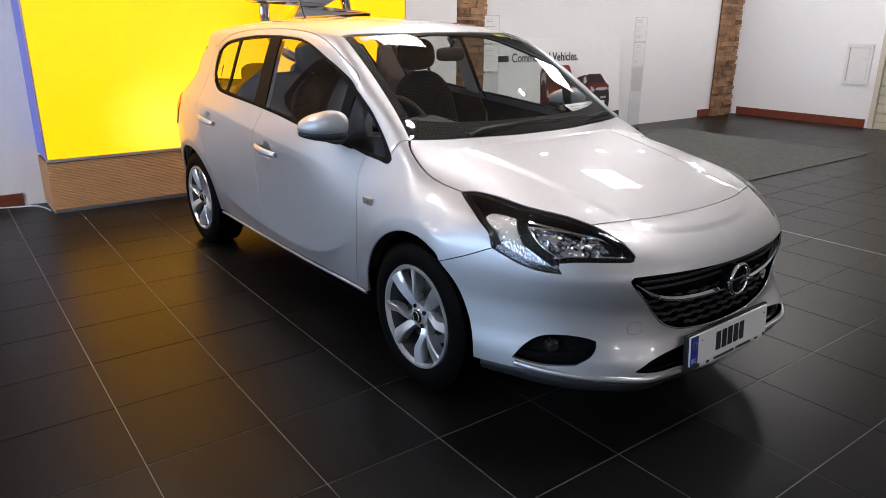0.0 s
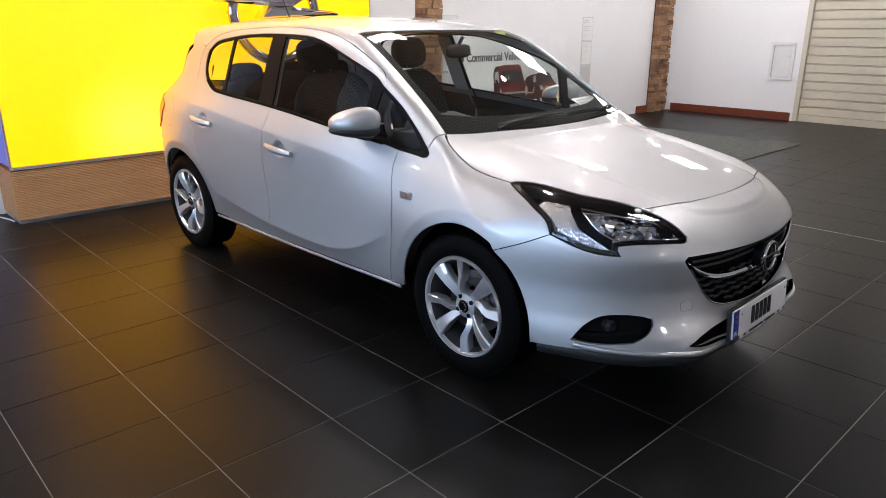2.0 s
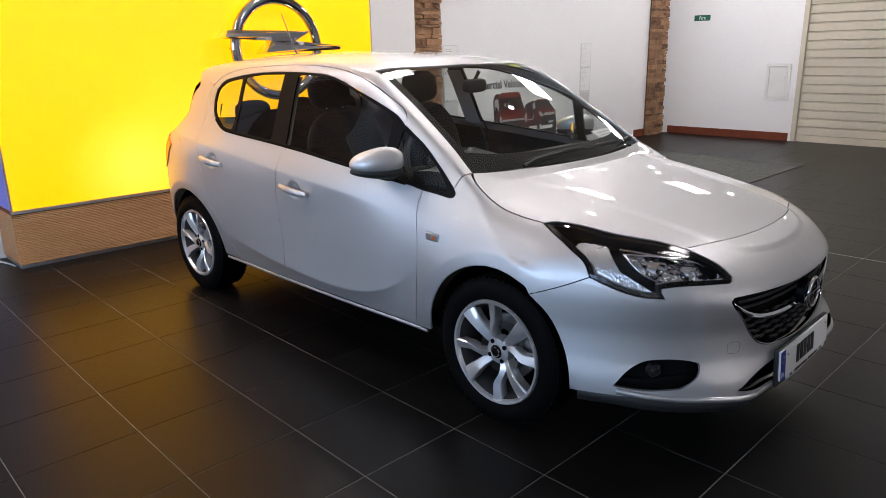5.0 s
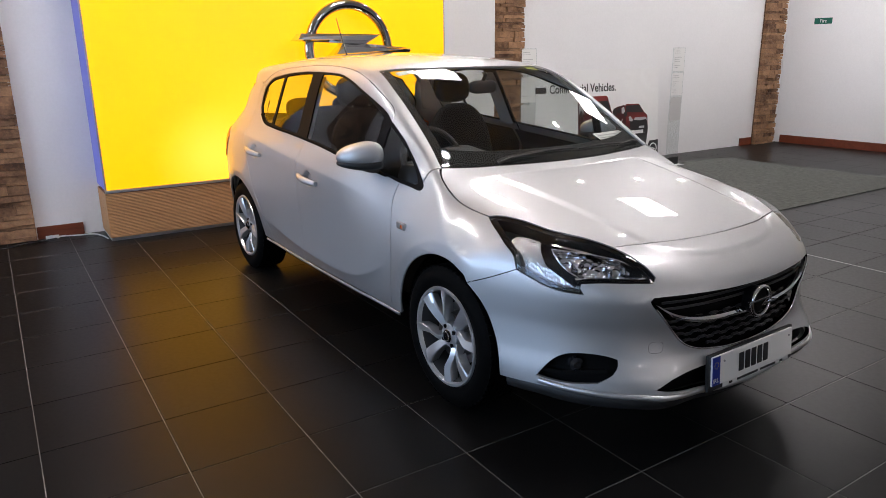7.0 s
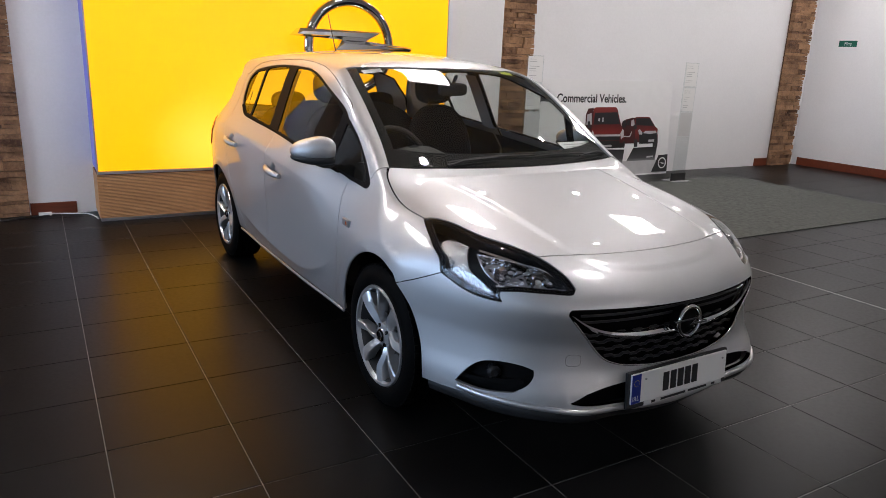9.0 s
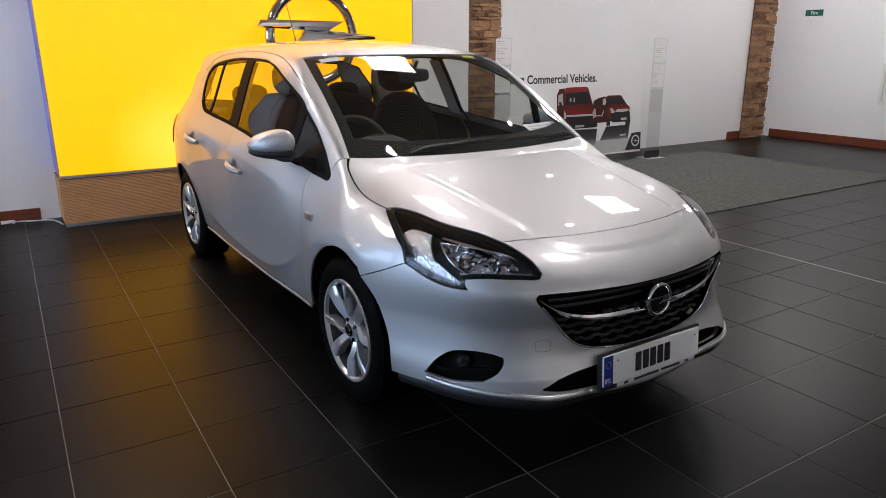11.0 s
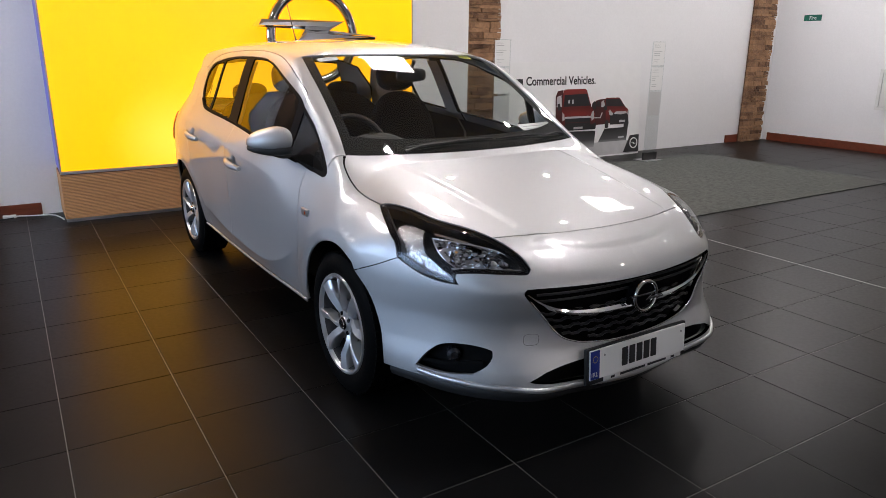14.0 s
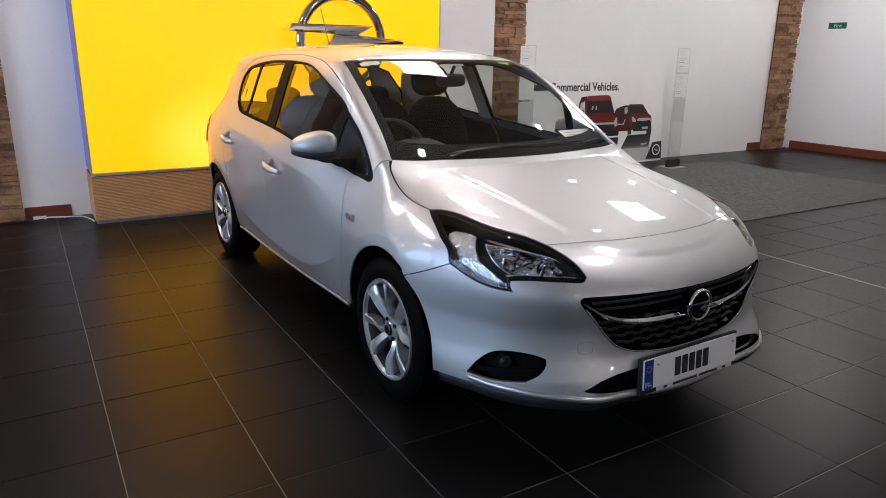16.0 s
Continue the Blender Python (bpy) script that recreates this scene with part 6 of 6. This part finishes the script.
sticker(-0.505, -0.395, 0.895, 0.935, M_PAPER, "pale paper sticker on the glass")
sticker(0.37, 0.455, 0.905, 0.95, material("yellow_sticker", (0.55, 0.60, 0.06), 0.5), "small yellow sticker on the glass")

# ---- poster board ----
M_BOARD = varied("white_poster_print", (0.76, 0.76, 0.76), (0.82, 0.82, 0.82), 1.0, (0.45, 0.55))
M_BOARD_GREY = varied("grey_poster_fade", (0.42, 0.42, 0.43), (0.55, 0.55, 0.56), 1.2, (0.45, 0.55))


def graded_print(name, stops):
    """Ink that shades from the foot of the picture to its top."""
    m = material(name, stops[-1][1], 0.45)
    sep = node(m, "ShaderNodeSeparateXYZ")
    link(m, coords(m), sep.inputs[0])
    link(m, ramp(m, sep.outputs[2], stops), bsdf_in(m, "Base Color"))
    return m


M_RED = graded_print("red_print", [(0.42, (0.035, 0.003, 0.003)), (0.60, (0.17, 0.012, 0.010)), (0.68, (0.09, 0.006, 0.005)), (0.92, (0.21, 0.020, 0.016))])
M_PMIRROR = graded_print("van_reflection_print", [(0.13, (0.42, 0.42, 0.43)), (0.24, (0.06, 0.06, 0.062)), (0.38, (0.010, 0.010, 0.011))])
M_REDDK = material("dark_red_print", (0.05, 0.005, 0.005), 0.45)
M_PGLASS = material("dark_glass_print", (0.012, 0.012, 0.014), 0.45)
M_PSILVER = material("silver_print", (0.45, 0.45, 0.46), 0.45)


def layer(t, name, outline, k, mat, label=""):
    bm = prism([(x, z) for x, z in outline], 0.0012)
    for v in bm.verts:
        v.co.y -= 0.0012 * (k + 1)
    return part(name, bm, mat, t, label)


def poster():
    t = thing("poster_board", Matrix.Translation((5.72, 6.66, 0.0)) @ pose(0, 0, 0, -4.0, 0, 0), "large white poster board leaning on the wall with printed vans", "poster board")
    w, h = 2.37, 1.27
    part("board", box(0, w, 0.0, 0.02, 0.0, h, 0.002), M_BOARD, t)
    layer(t, "title_logo", [(0.04, 0.99), (0.285, 0.99), (0.285, 1.065), (0.04, 1.065)], 0, M_INK, "plain black bar in place of a brand word")
    lettering("Commercial Vehicles.", 0.150, M_INK, Matrix.Translation((0.335, -0.0008, 0.985)), t, "title", stretch=0.90, bold=0.0030)
    layer(t, "floor_shade", [(0.75, 0.02), (w - 0.02, 0.02), (w - 0.02, 0.20), (0.75, 0.20)], 0, M_BOARD_GREY, "grey printed ground")

    def L(nm, mat, k, *pts, label=""):
        return layer(t, nm, list(pts), k, mat, label)

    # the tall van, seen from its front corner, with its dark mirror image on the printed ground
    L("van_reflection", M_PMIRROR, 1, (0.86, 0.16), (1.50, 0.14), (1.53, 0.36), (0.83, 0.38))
    L("van_side", M_REDDK, 2, (0.82, 0.42), (0.82, 0.83), (0.86, 0.905), (0.95, 0.915), (0.95, 0.42), label="printed shaded van side")
    L("van_side_window", M_PSILVER, 3, (0.835, 0.70), (0.845, 0.83), (0.915, 0.85), (0.925, 0.70))
    L("van_body", M_RED, 3, (0.93, 0.43), (0.93, 0.70), (0.955, 0.905), (0.985, 0.922), (1.33, 0.925), (1.362, 0.905), (1.445, 0.69), (1.51, 0.60), (1.515, 0.43), label="printed red van front")
    L("van_screen", M_PGLASS, 4, (0.955, 0.70), (0.972, 0.852), (1.365, 0.858), (1.425, 0.70), label="printed dark windscreen")
    L("van_screen_glint", M_PSILVER, 5, (1.03, 0.745), (1.04, 0.785), (1.065, 0.785), (1.06, 0.74))
    L("van_screen_glint", M_PSILVER, 5, (1.10, 0.735), (1.105, 0.79), (1.125, 0.79), (1.125, 0.735))
    L("van_grille", M_PGLASS, 4, (0.99, 0.44), (0.98, 0.56), (1.43, 0.555), (1.43, 0.44), label="printed dark grille")
    L("van_chrome_bar", M_PSILVER, 5, (0.98, 0.545), (0.98, 0.57), (1.44, 0.565), (1.44, 0.54))
    L("van_chrome_bar", M_REDDK, 5, (1.0, 0.485), (1.0, 0.495), (1.42, 0.49), (1.42, 0.48))
    L("van_lamp", M_PSILVER, 5, (1.455, 0.50), (1.44, 0.58), (1.475, 0.635), (1.495, 0.62), (1.50, 0.53))
    L("van_lamp", M_PSILVER, 5, (0.935, 0.52), (0.935, 0.63), (0.965, 0.60), (0.975, 0.53))
    L("van_bumper", M_PGLASS, 5, (0.92, 0.385), (0.92, 0.455), (1.52, 0.45), (1.52, 0.385))
    L("van_plate", M_PSILVER, 6, (1.13, 0.40), (1.13, 0.43), (1.29, 0.43), (1.29, 0.40))
    L("van_mirror", M_INK, 6, (1.47, 0.65), (1.46, 0.73), (1.50, 0.755), (1.53, 0.73), (1.53, 0.66))
    L("van_mirror", M_INK, 6, (0.86, 0.655), (0.85, 0.74), (0.89, 0.745), (0.91, 0.66))

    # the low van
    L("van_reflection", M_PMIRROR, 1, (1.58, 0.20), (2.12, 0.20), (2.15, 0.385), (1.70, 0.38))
    L("van_reflection_plate", M_PSILVER, 2, (1.96, 0.235), (2.08, 0.24), (2.08, 0.262), (1.96, 0.258))
    L("van_side", M_REDDK, 2, (1.46, 0.44), (1.455, 0.71), (1.54, 0.765), (1.66, 0.785), (1.74, 0.77), (1.76, 0.44), label="printed shaded van side")
    L("van_side_window", M_PGLASS, 3, (1.53, 0.69), (1.56, 0.75), (1.60, 0.755), (1.60, 0.68))
    L("van_side_window", M_PSILVER, 3, (1.63, 0.675), (1.63, 0.745), (1.675, 0.765), (1.70, 0.67))
    L("van_side_stripe", M_PSILVER, 3, (1.48, 0.53), (1.62, 0.525), (1.655, 0.60), (1.64, 0.60), (1.61, 0.54), (1.48, 0.545))
    L("van_body", M_RED, 3, (1.72, 0.45), (1.71, 0.67), (1.69, 0.775), (1.72, 0.795), (1.96, 0.793), (1.985, 0.775), (2.085, 0.665), (2.14, 0.63), (2.155, 0.45), label="printed red van front")
    L("van_screen", M_PGLASS, 4, (1.715, 0.685), (1.71, 0.775), (1.975, 0.775), (2.065, 0.67), label="printed dark windscreen")
    L("van_grille", M_PGLASS, 4, (1.80, 0.43), (1.79, 0.565), (1.86, 0.59), (2.13, 0.58), (2.16, 0.43), label="printed dark grille")
    L("van_chrome_bar", M_PSILVER, 5, (1.86, 0.575), (1.90, 0.605), (2.10, 0.605), (2.12, 0.575), (2.0, 0.562))
    L("van_lamp", M_PSILVER, 5, (1.785, 0.56), (1.765, 0.615), (1.795, 0.63), (1.85, 0.58), (1.84, 0.555))
    L("van_lamp", M_PSILVER, 5, (2.125, 0.555), (2.13, 0.60), (2.15, 0.62), (2.155, 0.56))
    L("van_plate", M_PSILVER, 6, (1.97, 0.455), (1.97, 0.485), (2.08, 0.485), (2.08, 0.455))
    L("van_mirror", M_INK, 6, (1.675, 0.63), (1.67, 0.69), (1.73, 0.70), (1.735, 0.63))
    L("van_tyre", M_INK, 5, (1.70, 0.39), (1.70, 0.475), (1.735, 0.50), (1.765, 0.475), (1.765, 0.39))
    L("van_tyre", M_INK, 5, (2.06, 0.385), (2.06, 0.44), (2.15, 0.44), (2.15, 0.385))
    L("van_tyre", M_INK, 5, (1.49, 0.40), (1.49, 0.47), (1.53, 0.47), (1.53, 0.40))

    L("corner_block", M_INK, 6, (2.06, 0.035), (2.187, 0.265), (2.366, 0.272), (2.366, 0.03), label="black corner block")
    ring = lathe([(0.062, -0.010), (0.070, -0.0115), (0.078, -0.010), (0.078, -0.006), (0.062, -0.006)], 32, axis="y", closed=True)
    part("corner_ring", ring, M_PAPER, t, m=Matrix.Translation((2.262, 0, 0.155)), label="white printed ring")
    L("corner_bar", M_PAPER, 8, (2.19, 0.165), (2.275, 0.165), (2.26, 0.15), (2.335, 0.145), (2.25, 0.14), (2.265, 0.155))


poster()


# ---- beside the stone pilaster: socket, cables, framed display ----
def socket():
    t = thing("wall_socket", Matrix.Translation((-0.115, YB - 0.088, 0.44)), "grey twin wall socket with a black plug on the stone", "socket")
    part("plate", box(-0.075, 0.075, -0.010, 0.03, -0.045, 0.045, 0.003), M_ALU, t)
    part("plug", box(-0.062, -0.012, -0.05, -0.010, -0.032, 0.012, 0.006), M_BLACK, t, "black plug")
    part("outlet", box(0.012, 0.062, -0.0115, -0.010, -0.03, 0.02), M_BLACK, t)
    for x in (-0.02, 0.055):
        part("rocker", box(x - 0.008, x + 0.008, -0.014, -0.010, 0.022, 0.036, 0.001), M_WHITEPL, t)


socket()


def cable(name, pts, r, mat, label):
    dense = [tuple(p) for p in curve_through(pts, 0.02)] + [pts[-1]]
    tagged(part(name, tube(dense, r, 8), mat, smooth=60), label, "cable")


cable("power_cable", [(-0.145, YB - 0.15, 0.41), (-0.15, YB - 0.16, 0.25), (-0.12, YB - 0.17, 0.08), (-0.04, YB - 0.18, 0.006), (0.10, YB - 0.14, 0.006), (0.28, YB - 0.10, 0.006), (0.38, YB - 0.07, 0.006)], 0.005, M_BLACK, "black power cable hanging from the socket to the floor")
cable("extension_cable", [(0.33, YB - 0.05, 0.012), (0.42, YB - 0.045, 0.012), (0.55, YB - 0.06, 0.006), (0.66, YB - 0.09, 0.006), (0.72, YB - 0.22, 0.006), (0.742, YB - 0.34, 0.006)], 0.006, M_WHITEPL, "white extension cable along the skirting board")
tagged(part("cable_connector", box(0.30, 0.40, YB - 0.065, YB - 0.035, 0.0, 0.03, 0.006), M_WHITEPL), "white cable connector lying on the floor by the skirting", "connector")


def display_case():
    t = thing("display_case", Matrix.Translation((-0.72, 6.24, 0)), "white framed glass display case standing before the pilaster", "display case")
    for b in (box(0.33, 0.365, 0, 0.05, 0, 1.25, 0.004), box(0, 0.035, 0, 0.05, 0, 1.25, 0.004), box(0.035, 0.33, 0, 0.05, 0.0, 0.05, 0.004), box(0.035, 0.33, 0, 0.05, 1.21, 1.25, 0.004)):
        part("frame", b, M_WHITEPL, t, "white frame")
    part("pane", box(0.035, 0.33, 0.02, 0.028, 0.05, 1.21), material("pale_blue_panel", (0.35, 0.50, 0.55), 0.15), t, "pale blue glass panel")
    part("foot", box(-0.03, 0.39, -0.08, 0.13, 0.0, 0.012, 0.003), M_WHITEPL, t)


display_case()
cable("display_cable", [(-0.355, 6.20, 0.03), (-0.30, 6.18, 0.02), (-0.26, 6.22, 0.012), (-0.24, 6.30, 0.006), (-0.32, 6.33, 0.006)], 0.006, M_WHITEPL, "short white cable looping from the display frame")

# ---- the floor and the stones, piece by piece ----
for made in PILASTERS:
    lay_stones(made)
floor = tagged(part("floor", box(X0, X1 + 0.2, Y0, YB2 + 0.2, -0.2, -0.0022), M_GROUT), "dark slate-grey square tiles with pale joints", "floor", kind="structure")


def tile_bm(x0, x1, y0, y1, bm=None):
    return box(x0, x1, y0, y1, -0.02, 0.0, 0.0012, bm, 1)


tile_mesh = link_mesh("tile", tile_bm(-PITCH / 2 + 0.0016, PITCH / 2 - 0.0016, -PITCH / 2 + 0.0016, PITCH / 2 - 0.0016), M_TILE)
rest = bmesh.new()
strip_x = GX + 8 * PITCH
for i in range(-16, 22):
    for j in range(-17, 12):
        cx, cy = GX + (i + 0.5) * PITCH, GY + (j + 0.5) * PITCH
        lo_x, hi_x, lo_y, hi_y = max(cx - PITCH / 2, X0), min(cx + PITCH / 2, X1 + 0.2), max(cy - PITCH / 2, Y0), min(cy + PITCH / 2, YB2)
        if hi_x - lo_x < 0.02 or hi_y - lo_y < 0.02:
            continue
        if -4 <= i <= 12 and -4 <= j <= 10:
            ob = part("tile", tile_mesh, M_TILE, floor, m=Matrix.Translation((cx, cy, 0)))
            ob.rotation_euler = (random.uniform(-0.0006, 0.0006), random.uniform(-0.0006, 0.0006), random.choice((0, 1, 2, 3)) * math.pi / 2)
        else:
            vs = [rest.verts.new(p) for p in ((lo_x + 0.0016, lo_y + 0.0016, 0), (hi_x - 0.0016, lo_y + 0.0016, 0), (hi_x - 0.0016, hi_y - 0.0016, 0), (lo_x + 0.0016, hi_y - 0.0016, 0))]
            rest.faces.new(vs)
g = bmesh.ops.extrude_face_region(rest, geom=list(rest.faces))["geom"]
for v in g:
    if isinstance(v, bmesh.types.BMVert):
        v.co.z -= 0.02
bmesh.ops.recalc_face_normals(rest, faces=rest.faces)
tagged(part("outer_tiles", rest, M_TILE, floor), kind="stuff")
tagged(part("joint_strip", box(strip_x - 0.004, strip_x + 0.004, Y0, 3.6, -0.01, 0.0006), M_STRIP, floor), "bright metal expansion strip")
